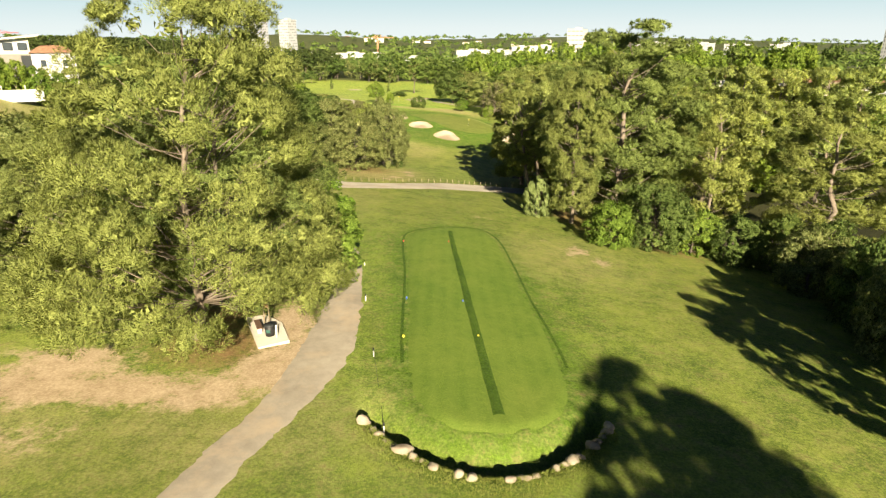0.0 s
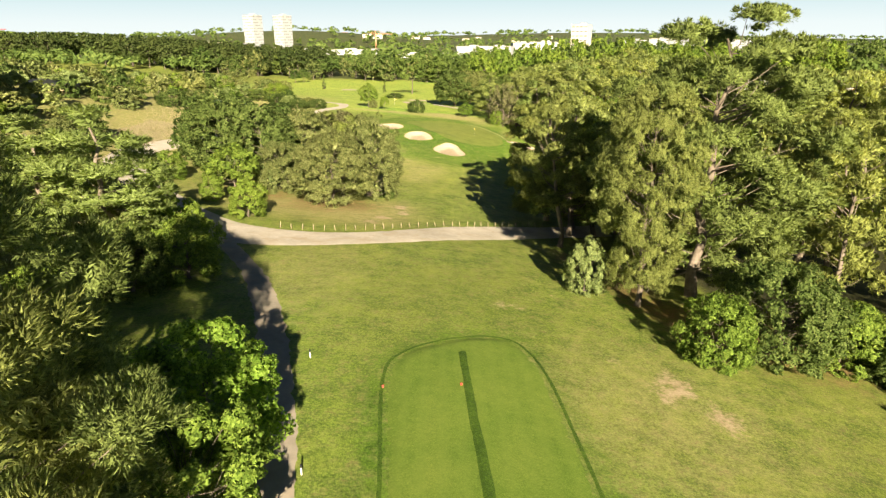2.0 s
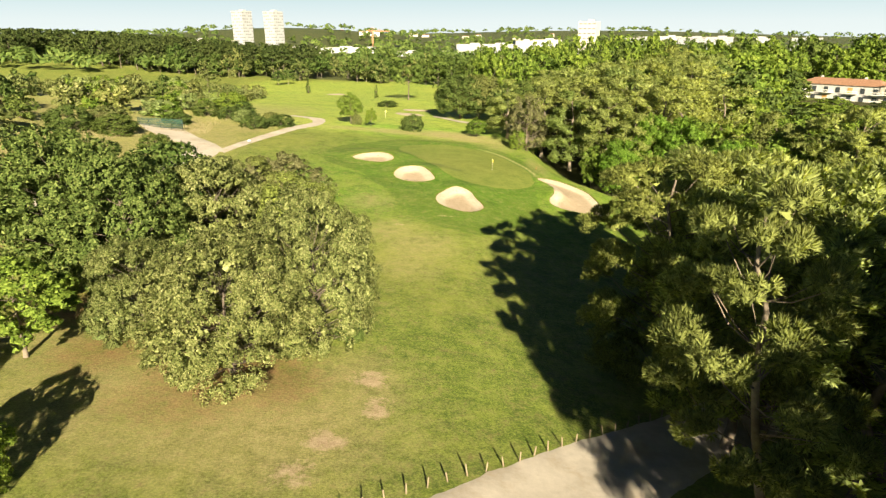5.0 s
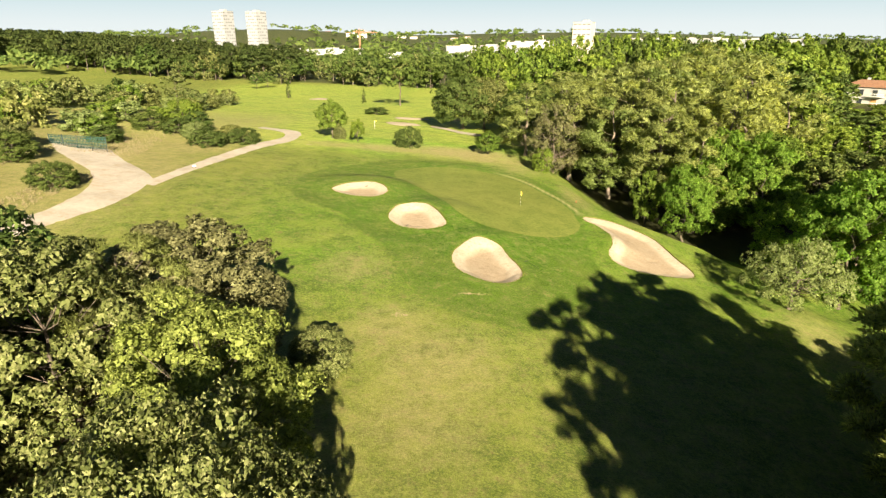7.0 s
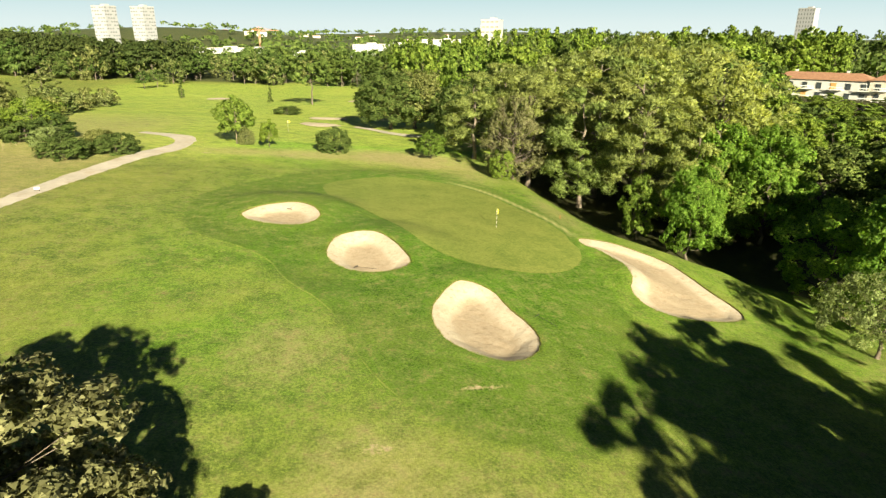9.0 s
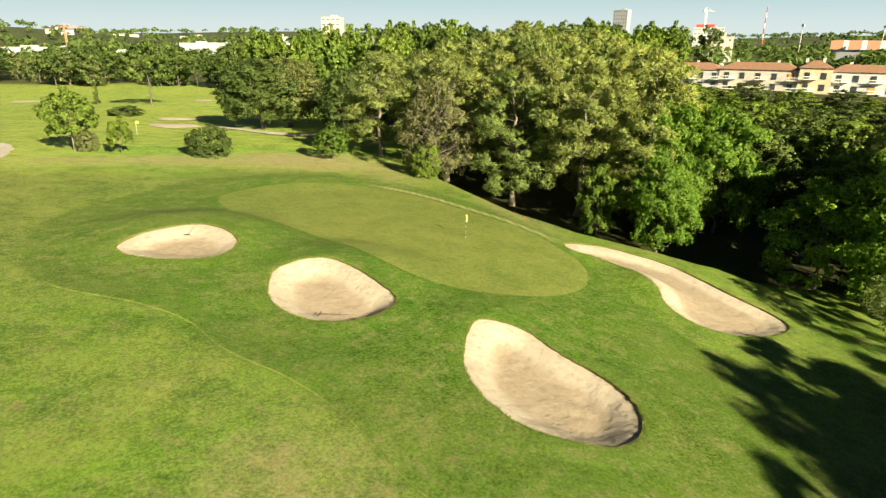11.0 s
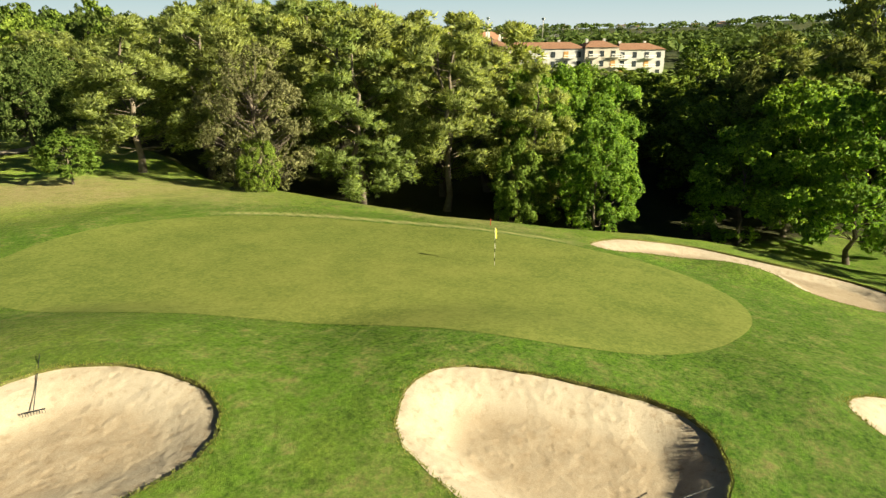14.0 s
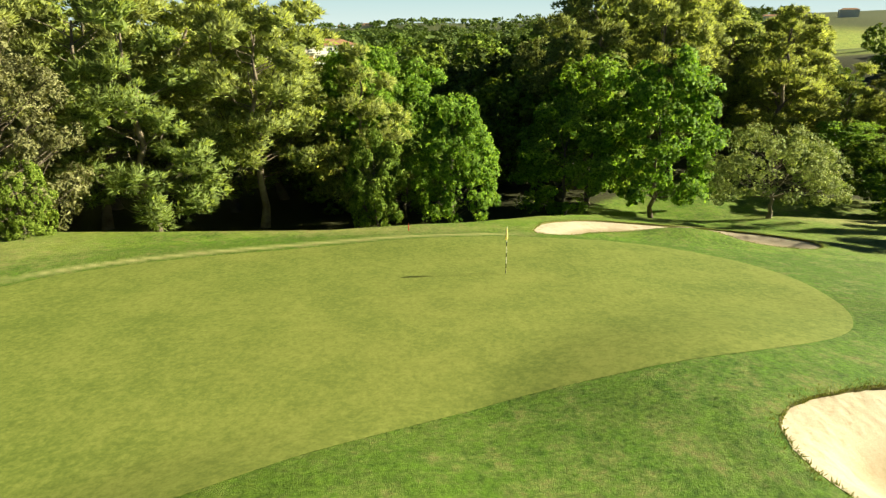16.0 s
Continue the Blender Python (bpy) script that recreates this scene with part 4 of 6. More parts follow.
OAKS = [tree_mesh("leaf", 30 + i, 12, 6.5, 60, 230, 10, 18, 0.26, (OAK, HOLM, OAK)[i], BARK_DARK, ROUND, low=0.10, lobe=0.25, clump=0.14, limbs=3, trunk_r=0.05, squash=0.85, hollow=0.70) for i in range(3)]
DOME_OAK = [tree_mesh("leaf", 92 + i, 14, 7.0, 60, 260, 9, 14, 0.30, (HOLM, OAK)[i], BARK_DARK, ROUND, low=0.24, lobe=0.27, clump=0.15, limbs=8, trunk_r=0.05, squash=0.85, hollow=0.65) for i in range(2)]
FAR_OAKS = [tree_mesh("leaf", 36 + i, 12, 6.5, 50, 130, 8, 12, 0.44, OAK, BARK_DARK, ROUND, low=0.06, lobe=0.27, clump=0.17, limbs=1, trunk_r=0.05, squash=0.85, hollow=0.60) for i in range(2)]
BROADS = [tree_mesh("leaf", 40 + i, 13, 5.0, 36, 140, 10, 19, 0.26, (BRIGHT, BRIGHT, SHRUB)[i], BARK_DARK, (ROUND, UMBRELLA, ROUND)[i], low=0.18, lobe=0.29, clump=0.165, limbs=6, trunk_r=0.028, squash=0.85) for i in range(3)]
THIN_TREE = tree_mesh("leaf", 46, 12, 5.0, 42, 150, 10, 15, 0.16, THIN_LEAF, BARK, ROUND, low=0.10, lobe=0.25, clump=0.13, limbs=110, trunk_r=0.03, squash=0.95, hollow=0.5)
SMALL_TREE = tree_mesh("leaf", 48, 8, 3.2, 24, 84, 9, 17, 0.23, SHRUB, BARK, ROUND, low=0.34, lobe=0.33, clump=0.18, limbs=10, trunk_r=0.03, squash=0.9, hollow=0.6)
OLIVE = tree_mesh("leaf", 58, 7.6, 5.6, 34, 120, 9, 15, 0.17, GREY_LEAF, BARK, UMBRELLA, low=0.36, lean=(0.03, -0.06), lobe=0.27, clump=0.15, limbs=20, trunk_r=0.05, squash=0.8, hollow=0.6)
RUSSET = tree_mesh("leaf", 45, 12, 5.0, 76, 300, 11, 22, 0.18, BROWNISH, BARK_DARK, ROUND, low=0.10, lobe=0.24, clump=0.125, limbs=20, trunk_r=0.03, squash=0.95, hollow=0.60)
NEAR_OAKS = [tree_mesh("leaf", 34 + i, 12, 6.5, 72, 320, 12, 24, 0.17, HOLM, BARK_DARK, ROUND, low=0.08, lobe=0.24, clump=0.125, limbs=13, trunk_r=0.04, squash=0.9, hollow=0.60, fine=True) for i in range(2)]
MAPLE = tree_mesh("leaf", 47, 13, 5.0, 50, 220, 12, 24, 0.18, MAPLE_LEAF, BARK_DARK, ROUND, low=0.12, lobe=0.26, clump=0.14, limbs=13, trunk_r=0.024, squash=0.9, hollow=0.60, fine=True)
BUSHES = [tree_mesh("leaf", 50 + i, 4.5, 2.6, 34, 130, 8, 26, 0.125, (SHRUB, HOLM, OAK, GREY_LEAF)[i], BARK_DARK, ROUND, low=0.06, lobe=0.30, clump=0.18, hollow=0.7, limbs=1, trunk_r=0.05, squash=0.9) for i in range(4)]
SCRUB = [tree_mesh("leaf", 55 + i, 4.5, 2.6, 16, 40, 6, 7, 0.44, (HOLM, OAK, GREY_LEAF, SHRUB)[i], BARK_DARK, ROUND, low=0.06, lobe=0.36, clump=0.24, limbs=0, trunk_r=0.05, squash=0.85) for i in range(4)]
FAR_TREES = [tree_mesh("leaf", 60 + i, 14, 5.5, 18, 44, 6, 6, 0.7, (FAR_LEAF, HOLM, OAK, FAR_LEAF)[i], BARK_DARK, (UMBRELLA, ROUND, ROUND, UMBRELLA)[i], low=(0.46, 0.14, 0.12, 0.34)[i], lobe=0.36, clump=0.24, limbs=0, trunk_r=0.03, squash=(0.55, 0.8, 0.8, 0.6)[i]) for i in range(4)]
LIGHT_FAR = [tree_mesh("leaf", 66 + i, 14, 5.5, 34, 72, 6, 9, 0.68, (SHRUB, OAK, SHRUB)[i], BARK_DARK, ROUND, low=0.1, lobe=0.31, clump=0.2, limbs=0, trunk_r=0.03, squash=0.8) for i in range(3)]
MID_BROAD = [tree_mesh("leaf", 72 + i, 14, 5.5, 34, 100, 8, 12, 0.44, (SHRUB, OAK, SHRUB)[i], BARK_DARK, ROUND, low=0.12, lobe=0.3, clump=0.18, limbs=2, trunk_r=0.03, squash=0.8) for i in range(3)]
BELT = [tree_mesh("leaf", 80 + i, 14, 5.0, 18, 40, 6, 5, 0.7, PINE_DARK, BARK_DARK, (UMBRELLA, PINE_DOME)[i], low=(0.5, 0.4)[i], lobe=0.36, clump=0.25, limbs=0, trunk_r=0.03, squash=0.6) for i in range(2)]
CYPRESS = tree_mesh("leaf", 70, 7, 0.9, 16, 40, 6, 7, 0.28, OAK, BARK_DARK, lambda k: np.clip(1 - 0.85 * k, 0.1, 1), low=0.05, lobe=0.5, clump=0.4, limbs=0, trunk_r=0.03, squash=1.2)


def grove(name, shapes, spots, label, category, group, sink=0.15):
    """spots: x, y, which shape, width, height, turn."""
    for x, y, m, s, h, a in spots:
        plant(name, shapes[m], x, y, label, category, group, (s, h), a, sink)


PINE_LABEL = "tall Aleppo pine with layered yellow-green needle boughs"
plant("pine_tree", BIG_PINE, -16.8, 37.6, "huge spreading pine with pale trunk beside the cart path", "pine tree", "pines by the tee", (1.0, 1.04), 0.3)
plant("pine_tree", BIG_PINE_B, -15.8, 42.6, "large pine overhanging the cart path", "pine tree", "pines by the tee", (0.9, 0.9), 1.2)
plant("pine_tree", BIG_PINE_B, -25.5, 43.0, "large pine with dense yellow-green needles", "pine tree", "pines by the tee", (0.95, 0.66), 3.9)
grove("ivy_tree", BROADS, [(-9.6, 47.5, 2, 0.62, 0.62, 0.4), (-11.2, 53.5, 0, 0.7, 0.62, 1.9)], "leafy light green tree under the pines by the path", "tree", "leafy trees by the path")
grove("oak_tree", OAKS, [(-34.6, 49.8, 1, 1.15, 1.05, 0.7), (-42, 62, 1, 1.1, 0.95, 2.7), (-50, 72, 1, 1.0, 0.85, 1.7)], "rounded evergreen oak with small grey-green leaves", "oak tree", "oaks on the hillside")
# second pine is added unseen, only to fill out the first one's shadow
grove("pine_tree", [DOME_PINE], [(19.1, -9.5, 0, 0.98, 0.75, 2.0), (20.3, -9.0, 0, 0.82, 0.71, 0.5)], "tall broad pine behind the tee, out of view, placed for its shadow", "pine tree", "pines by the tee")
plant("pine_tree", DOME_PINE, 26.0, 90.0, "great dome-topped pine above a dense green bush", "pine tree", "pines along the fairway", (1.5, 1.19), 0.0)
plant("pine_tree", ROADSIDE_PINE, 18.3, 84.0, "tall pine with lit boughs above red earth", "pine tree", "pines along the fairway", (0.7, 0.95), 0.4)
grove("pine_tree", NEAR_PINE, [(53.5, 82, 1, 1.5, 0.98, 1.1), (16.8, 128.2, 1, 1.15, 0.98, 0.2), (31.0, 106, 1, 1.25, 1.2, 2.2)], PINE_LABEL, "pine tree", "pines along the fairway")
grove("pine_tree", MID_PINE, [(38.8, 86, 0, 0.95, 1.02, 2.0), (18.6, 118.5, 1, 1.2, 1.0, 3.0), (21.5, 131, 2, 1.25, 1.0, 4.2), (25, 140, 0, 1.15, 0.98, 2.2), (26.6, 148, 1, 1.0, 0.82, 1.2)],
      PINE_LABEL, "pine tree", "pines along the fairway")
grove("pine_tree", WOOD_PINE, [(23.5, 122.5, 0, 1.2, 0.95, 4.0), (26, 134, 1, 1.2, 1.0, 0.8), (29.5, 117, 0, 1.3, 0.95, 2.8), (20.6, 125, 1, 1.15, 0.9, 1.8), (30, 99, 0, 1.3, 0.95, 4.0), (24.8, 113.5, 0, 1.35, 0.93, 1.6), (34, 108, 1, 1.25, 0.8, 2.6), (44, 102, 0, 1.4, 0.92, 5.6), (28, 126, 1, 1.25, 1.05, 4.9), (33, 136, 0, 1.25, 1.0, 1.0), (36, 120, 0, 1.3, 0.86, 0.6), (33, 148, 1, 1.0, 0.6, 1.9), (40, 143, 0, 1.0, 0.66, 5.3), (52, 108, 1, 1.3, 1.05, 1.9), (44, 128, 0, 1.3, 1.0, 3.6), (63, 100, 0, 1.5, 0.95, 2.4), (66, 80, 1, 1.4, 0.75, 4.4)], PINE_LABEL, "pine tree", "pines along the fairway")
plant("pine_tree", OPEN_PINE, 15.4, 108.6, "slender open pine with bare lower trunk by the road", "pine tree", "pines along the fairway", (1.0, 1.02), 0.0)
grove("pine_tree", MID_PINE, [(-30.5, 82, 1, 1.25, 0.7, 0.3), (-37, 84, 1, 1.2, 0.64, 1.3), (-42, 86, 2, 1.2, 0.6, 2.3), (-39, 70, 1, 1.15, 0.55, 3.9), (-46, 78, 1, 1.2, 0.58, 5.1)], "greyish pine beside the shaded cart path", "pine tree", "pines by the cart path")
grove("bush", BUSHES, [(-23.2, 80.8, 0, 1.2, 1.2, 0.2), (-26.5, 77.0, 2, 1.2, 1.2, 1.2), (-26.6, 87, 0, 1.15, 1.2, 2.2), (-31, 89, 1, 1.3, 1.3, 3.1), (-36, 94, 1, 1.2, 1.2, 4.1), (-42, 101, 0, 1.2, 1.1, 5.1), (-30.5, 83, 1, 1.3, 1.3, 0.9), (-47, 107, 3, 1.2, 1.1, 2), (-29.5, 70, 0, 1.2, 0.9, 3), (-54, 112, 1, 1.4, 1.1, 4), (-60, 122, 2, 1.4, 1.1, 5), (-67, 136, 1, 1.5, 1.2, 1), (-70, 150, 2, 1.5, 1.2, 2)],
      "dense rounded evergreen bush beside the path", "bush", "bushes along the path")
# island of trees inside the road's bend
OAK_LABEL = "dense rounded holm oak with dark green leaves"
grove("oak_tree", OAKS, [(-40.5, 144, 0, 1.18, 1.1, 0.5), (-33.0, 139.5, 2, 1.0, 1.02, 2.5), (-26.3, 145.5, 1, 0.92, 0.98, 4.5), ], OAK_LABEL, "oak tree", "oaks inside the road bend")
grove("oak_tree", NEAR_OAKS, [(-17.4, 121.8, 0, 0.92, 0.86, 1.5), (-26.5, 127.5, 1, 0.66, 0.66, 0.8), (-12.4, 128.4, 0, 0.80, 1.08, 3.2), (-18.6, 131.5, 0, 0.6, 0.6, 5.2)], "rounded oak with olive-green leaves on bare red earth", "oak tree", "oaks inside the road bend")
plant("maple_tree", MAPLE, -15.8, 140.2, "olive-green leafy tree among the oaks", "tree", "", (0.98, 0.9), 1.0)
plant("russet_tree", RUSSET, -21.9, 154.4, "round tree with brownish seed-covered top", "tree", "", (1.3, 0.9), 1.0)
plant("pine_tree", NEAR_PINE[1], -23.6, 149.6, "small dull pine behind the oaks", "pine tree", "", (0.72, 0.58), 1.0)
plant("bush", BUSHES[1], -13.4, 155.6, "low brownish bush at the edge of the oaks", "bush", "", (0.85, 0.72), 1.0)
grove("bush", BUSHES, [(-25.6, 105.9, 0, 0.95, 1.0, 0.0), (-33.8, 115.7, 0, 0.62, 0.75, 1.0), (-45.8, 129.2, 0, 1.1, 0.95, 2.0), (-28.9, 126.6, 3, 0.6, 0.9, 3.0), (-9.8, 129.5, 2, 0.5, 0.35, 4.0)], "neat rounded green shrub on dry grass", "bush", "shrubs inside the road bend")
plant("small_tree", SMALL_TREE, -32.4, 121.5, "small round-headed tree with bright green leaves", "tree", "", (1.25, 0.92), 1.0)
plant("bush", BUSHES[3], 13.6, 86.4, "grey-green olive bush at the edge of the pines", "bush", "", (0.75, 1.2), 1.0)
plant("bush", BUSHES[0], 20.6, 72.0, "yellowish green bush at the foot of the pines", "bush", "", (1.08, 1.15), 2.0)
plant("bush", OAKS[2], 26.8, 74.4, "large dense green leafy bush under the dome pine", "bush", "", (0.72, 0.66), 2.0)
grove("bush", BUSHES, [(31.8, 74, 0, 1.2, 1.2, 0), (36, 72.0, 2, 1.3, 1.3, 1), (40.5, 63, 1, 1.4, 1.5, 2), (45, 67, 2, 1.5, 1.6, 3), (35.5, 43, 1, 1.2, 1.9, 4), (38.5, 50, 2, 1.3, 1.8, 5), (42, 56, 1, 1.3, 1.6, 0.5), (50, 60, 2, 1.8, 1.8, 1.7), (47, 50, 2, 1.8, 1.8, 2.9), (42, 72, 2, 1.5, 1.5, 0.3)], "shaded leafy bush along the edge of the wood", "bush", "bushes along the wood")
grove("broadleaf_tree", BROADS, [(29.5, 25, 2, 0.85, 0.85, 0.2), (34.5, 31, 0, 0.95, 0.85, 1.2), (38, 38, 2, 0.9, 0.75, 2.2), (42, 44, 0, 1.0, 0.8, 3.2), (40, 24, 2, 1.1, 1.0, 4.1)], "leafy tree along the edge of the tee", "tree", "trees beside the tee")
# the wood right of the green
plant("russet_tree", THIN_TREE, 19.6, 236.2, "thin-leaved brownish tree at the edge of the wood", "tree", "", (1.05, 1.12), 0.4)
WOOD_LABEL = "light green young tree in front of the dark wood"
grove("bright_tree", BROADS, [(35.2, 207.2, 0, 0.82, 0.93, 1.1), (31.0, 213.5, 2, 0.5, 0.7, 4.4), (46.0, 195.5, 0, 1.1, 0.9, 3.1), (47.0, 185.5, 1, 1.3, 1.34, 4.0), (52.5, 191.5, 0, 1.2, 1.22, 5.0), (41, 212, 2, 0.9, 0.7, 0.7), (62, 196, 0, 1.2, 1.1, 1.4), (38, 152, 2, 0.9, 0.6, 0.2), (45, 159, 0, 1.0, 0.62, 0.9), (52, 157, 2, 1.1, 0.64, 1.9), (59, 159, 0, 1.1, 0.66, 2.9)], WOOD_LABEL, "tree", "trees behind the green")
plant("bush", BUSHES[0], 17.0, 233.6, "leafy light green bush at the foot of the thin tree", "bush", "", (0.75, 1.0), 0.6)
plant("olive_tree", OLIVE, 36.0, 178.4, "small round olive tree with a crooked trunk on the bank", "olive tree", "", (0.98, 0.98), 1.0)
grove("pine_tree", MID_PINE, [(24.5, 243, 0, 1.3, 0.88, 0.3), (30, 232, 1, 1.25, 0.93, 1.2), (36.5, 225, 2, 1.25, 0.95, 2.2), (36, 240, 0, 1.4, 1.02, 4.1), (45, 231, 1, 1.35, 1.0, 0.9), (16.2, 251, 1, 1.2, 0.76, 2.9), (27, 254, 2, 1.4, 0.95, 3.7), (40, 216, 1, 0.95, 0.8, 5.0),
                         (60, 192, 0, 1.35, 1.02, 1.0), (66, 181, 2, 1.4, 1.15, 2.0), (72, 161, 1, 1.3, 1.08, 0.4), (81, 157, 2, 1.3, 1.06, 1.9), (88.5, 152.5, 0, 1.3, 1.04, 0.8), (70, 153, 1, 0.95, 0.74, 2.8), (66, 149, 0, 0.9, 0.72, 4.8), (79, 167, 2, 1.4, 1.0, 1.4), (74, 176, 0, 1.4, 1.05, 2.4), (86, 173, 1, 1.3, 1.0, 3.4)], "tall grey-green pine at the edge of the wood", "pine tree", "pines behind the green")
rng = np.random.default_rng(5)
count = 0
for gxx in np.arange(22, 190, 13.2):
    for gyy in np.arange(150, 350, 13.2):
        x, y = gxx + rng.uniform(-3, 3), gyy + rng.uniform(-3, 3)
        edge = np.interp(y, [150, 180, 197, 206, 215, 245, 262, 300, 345], [54, 62, 54, 50, 46, 38, 24, 24, 60])
        if x < edge or x > 142 - (y - 345) * 0.33 or rng.uniform() < 0.06:
            continue
        off = math.hypot(x + 20, y - 178)
        b_a = math.degrees(math.atan2(x + 20.6, y - 178.2))
        b_b = math.degrees(math.atan2(x + 9.3, y - 138.4))
        low_belt = max(float(smooth((b_a - 55) / 5)), float(smooth((b_b - 35) / 4)) * (x > 62))
        low_top = (3.0 - 0.028 * x) if b_a < 76 else 6.0
        top = min(17.5, 11.8 + 0.035 * (off - 70)) * (1 - low_belt) + low_top * low_belt
        if b_a < 22 and y < 300:
            continue
        if b_a < 34:
            top = min(top, 8.5 + 0.012 * (off - 90) + max(0.0, b_a - 29))
        if y < 185 and x < 78:
            continue
        if y < 185:
            top = 2 + rng.uniform(-2, 2)
        h = max(5.0, float(top + rng.uniform(-2.5, 1.0) - ground_of(x, y)))
        a, pick = rng.uniform(0, 6.28), rng.uniform()
        if low_belt < 0.5 and pick < 0.88 and x < 95:
            plant("pine_tree", (WOOD_PINE if x < 60 else FAR_PINE)[count % 2], x, y, "yellow-green pine in the wood", "pine tree", "trees of the wood", (h / 20 * 1.15 + 0.3, h / 20), a, 0.3)
        elif x < 46:
            plant("broadleaf_tree", BROADS[count % 3], x, y, "leafy green tree in the wood", "tree", "trees of the wood", (max(1.1, h / 13 * 1.15), h / 13), a, 0.3)
        else:
            plant("broadleaf_tree", (MID_BROAD if x < 88 else LIGHT_FAR)[count % 3], x, y, "leafy green tree in the wood", "tree", "trees of the wood", (max(1.15, h / 14 * 1.2), h / 14), a, 0.3)
        count += 1
for x, y, a in ((80, 186, 0.1), (85, 178, 1.1), (90, 183, 2.1), (92, 171, 3.1), (98, 175, 4.1), (100, 164, 5.1), (107, 160, 0.6), (105, 170, 1.7), (113, 165, 2.8)):
    h = 15.5 - ground_of(x, y)
    plant("pine_tree", WOOD_PINE[int(x) % 2], x, y, "tall dark pine across the valley", "pine tree", "pines across the valley", (h / 20 * 1.1, h / 20), a, 0.3)
grove("broadleaf_tree", BROADS, [(45, 217, 0, 1.05, 1.25, 0.4), (50, 213, 1, 1.1, 1.25, 1.4), (53, 217, 2, 1.1, 1.22, 2.6)], "leafy green tree in the wood", "tree", "trees of the wood")
for i in range(110):
    x, y = rng.uniform(18, 270), rng.uniform(352, 540)
    if y < 352 + max(0, x - 110) * 0.35:
        continue
    h = 13.5 + 5.0 * float(smooth((x - 40) / 60)) + rng.uniform(-2.5, 1.8) - ground_of(x, y)
    plant("plane_tree", LIGHT_FAR[i % 3], x, y, "tall full green plane tree beyond the wood", "tree", "plane trees", (1.25, h / 14), rng.uniform(0, 6.28), 0.3)
grove("oak_tree", DOME_OAK, [(4.6, 297, 1, 1.3, 0.98, 0.3), (11.2, 299, 0, 1.2, 1.0, 2.9), (18.6, 279.5, 1, 0.8, 0.88, 4.4), (25, 286, 1, 0.9, 0.95, 5.4)], "dense dark round oak with pale leaf tips beside the sandy track", "oak tree", "oaks beyond the green")
# trees and shrubs on the far fairway
plant("shrub", BUSHES[2], -9.8, 250.5, "round dark shrub on the fairway beyond the green", "bush", "shrubs beyond the green", (1.2, 0.95), 1.0)
plant("small_tree", SMALL_TREE, -27.1, 254.4, "small light green tree on the fairway", "tree", "", (1.05, 1.0), 0.0)
plant("small_tree", SMALL_TREE, -21.2, 252.2, "slight young tree on the fairway", "tree", "", (0.52, 0.58), 2.0)
plant("shrub", BUSHES[1], -25.4, 254.3, "low dark shrub under a small tree", "bush", "shrubs beyond the green", (0.55, 0.6), 2.0)
plant("small_tree", SMALL_TREE, 7.6, 248.4, "small leaning tree on the dry bank beyond the green", "tree", "", (0.85, 0.6), 3.0)
plant("hedge", BUSHES[2], -23.8, 335, "low clipped hedge on the far fairway", "hedge", "", (1.6, 0.55), 0.2)
plant("umbrella_tree", FAR_TREES[0], -17.6, 384, "tall tree with pale trunk on the far fairway", "tree", "", (1.35, 1.4), 0.2)
plant("cypress", CYPRESS, -34.5, 397, "narrow dark cypress on the far fairway", "cypress", "cypresses", (1, 0.85), 0)
plant("cypress", CYPRESS, -77.5, 440, "narrow dark cypress on the far fairway", "cypress", "cypresses", (1.3, 1.2), 1)
plant("round_tree", FAR_TREES[1], -127, 421, "dark round tree on the far fairway", "tree", "", (1.2, 0.8), 0)
plant("round_tree", FAR_TREES[3], -112, 509, "light green round tree on the far fairway", "tree", "pair of round trees", (0.75, 0.65), 0)
plant("round_tree", FAR_TREES[3], -108, 521, "light green round tree on the far fairway", "tree", "pair of round trees", (0.8, 0.7), 2)
grove("oak_tree", FAR_OAKS, [(-33, 150, 0, 1.0, 0.95, 3.5), (-47, 151, 0, 0.95, 0.95, 5.5)], OAK_LABEL, "oak tree", "oaks inside the road bend")
# scrub on the hillside
rng = np.random.default_rng(9)
made = 0
while made < 210:
    x, y = rng.uniform(-165, -50), 150 + 210 * rng.uniform(0, 1) ** 1.2
    if x > -58 - 0.10 * (y - 150) or (-79 < x and y < 222) or (x > -105 and 226 < y < 232) or noise.noise((x * 0.06, y * 0.06, 4.0)) < -0.22:
        continue
    s = rng.uniform(0.7, 1.75)
    made += 1
    plant("scrub_bush", SCRUB[(made * 7) % 4 if made % 3 else 0], x, y, "wild grey-green scrub bush in dry grass", "bush", "scrub on the hillside", (s, s * rng.uniform(0.6, 1.0)), rng.uniform(0, 6.28), 0.2)
grove("scrub_bush", BUSHES, [(-54.8, 195, 2, 1.15, 0.75, 0), (-59.2, 252, 0, 1.6, 1.25, 1), (-55, 249, 2, 1.2, 0.9, 2), (-42.6, 239, 2, 1.25, 0.62, 3), (-47.5, 233, 2, 1.3, 0.7, 4), (-46, 243, 1, 1.0, 0.6, 5), (-52, 240, 3, 1.0, 0.7, 0), (-64, 246, 2, 1.4, 0.8, 1), (-68, 207, 2, 1.6, 0.85, 2), (-73, 214, 1, 1.6, 0.9, 3), (-64, 228, 2, 1.2, 0.6, 4), (-70, 236, 0, 1.5, 0.8, 5), (-57, 244, 2, 1.3, 0.7, 0.5), (-76, 205, 2, 1.7, 1.0, 1.5)],
      "dense dark green bush by the gravel track", "bush", "scrub by the track")
# tree line across the far end, and the pine belt on the hillside
rng = np.random.default_rng(21)
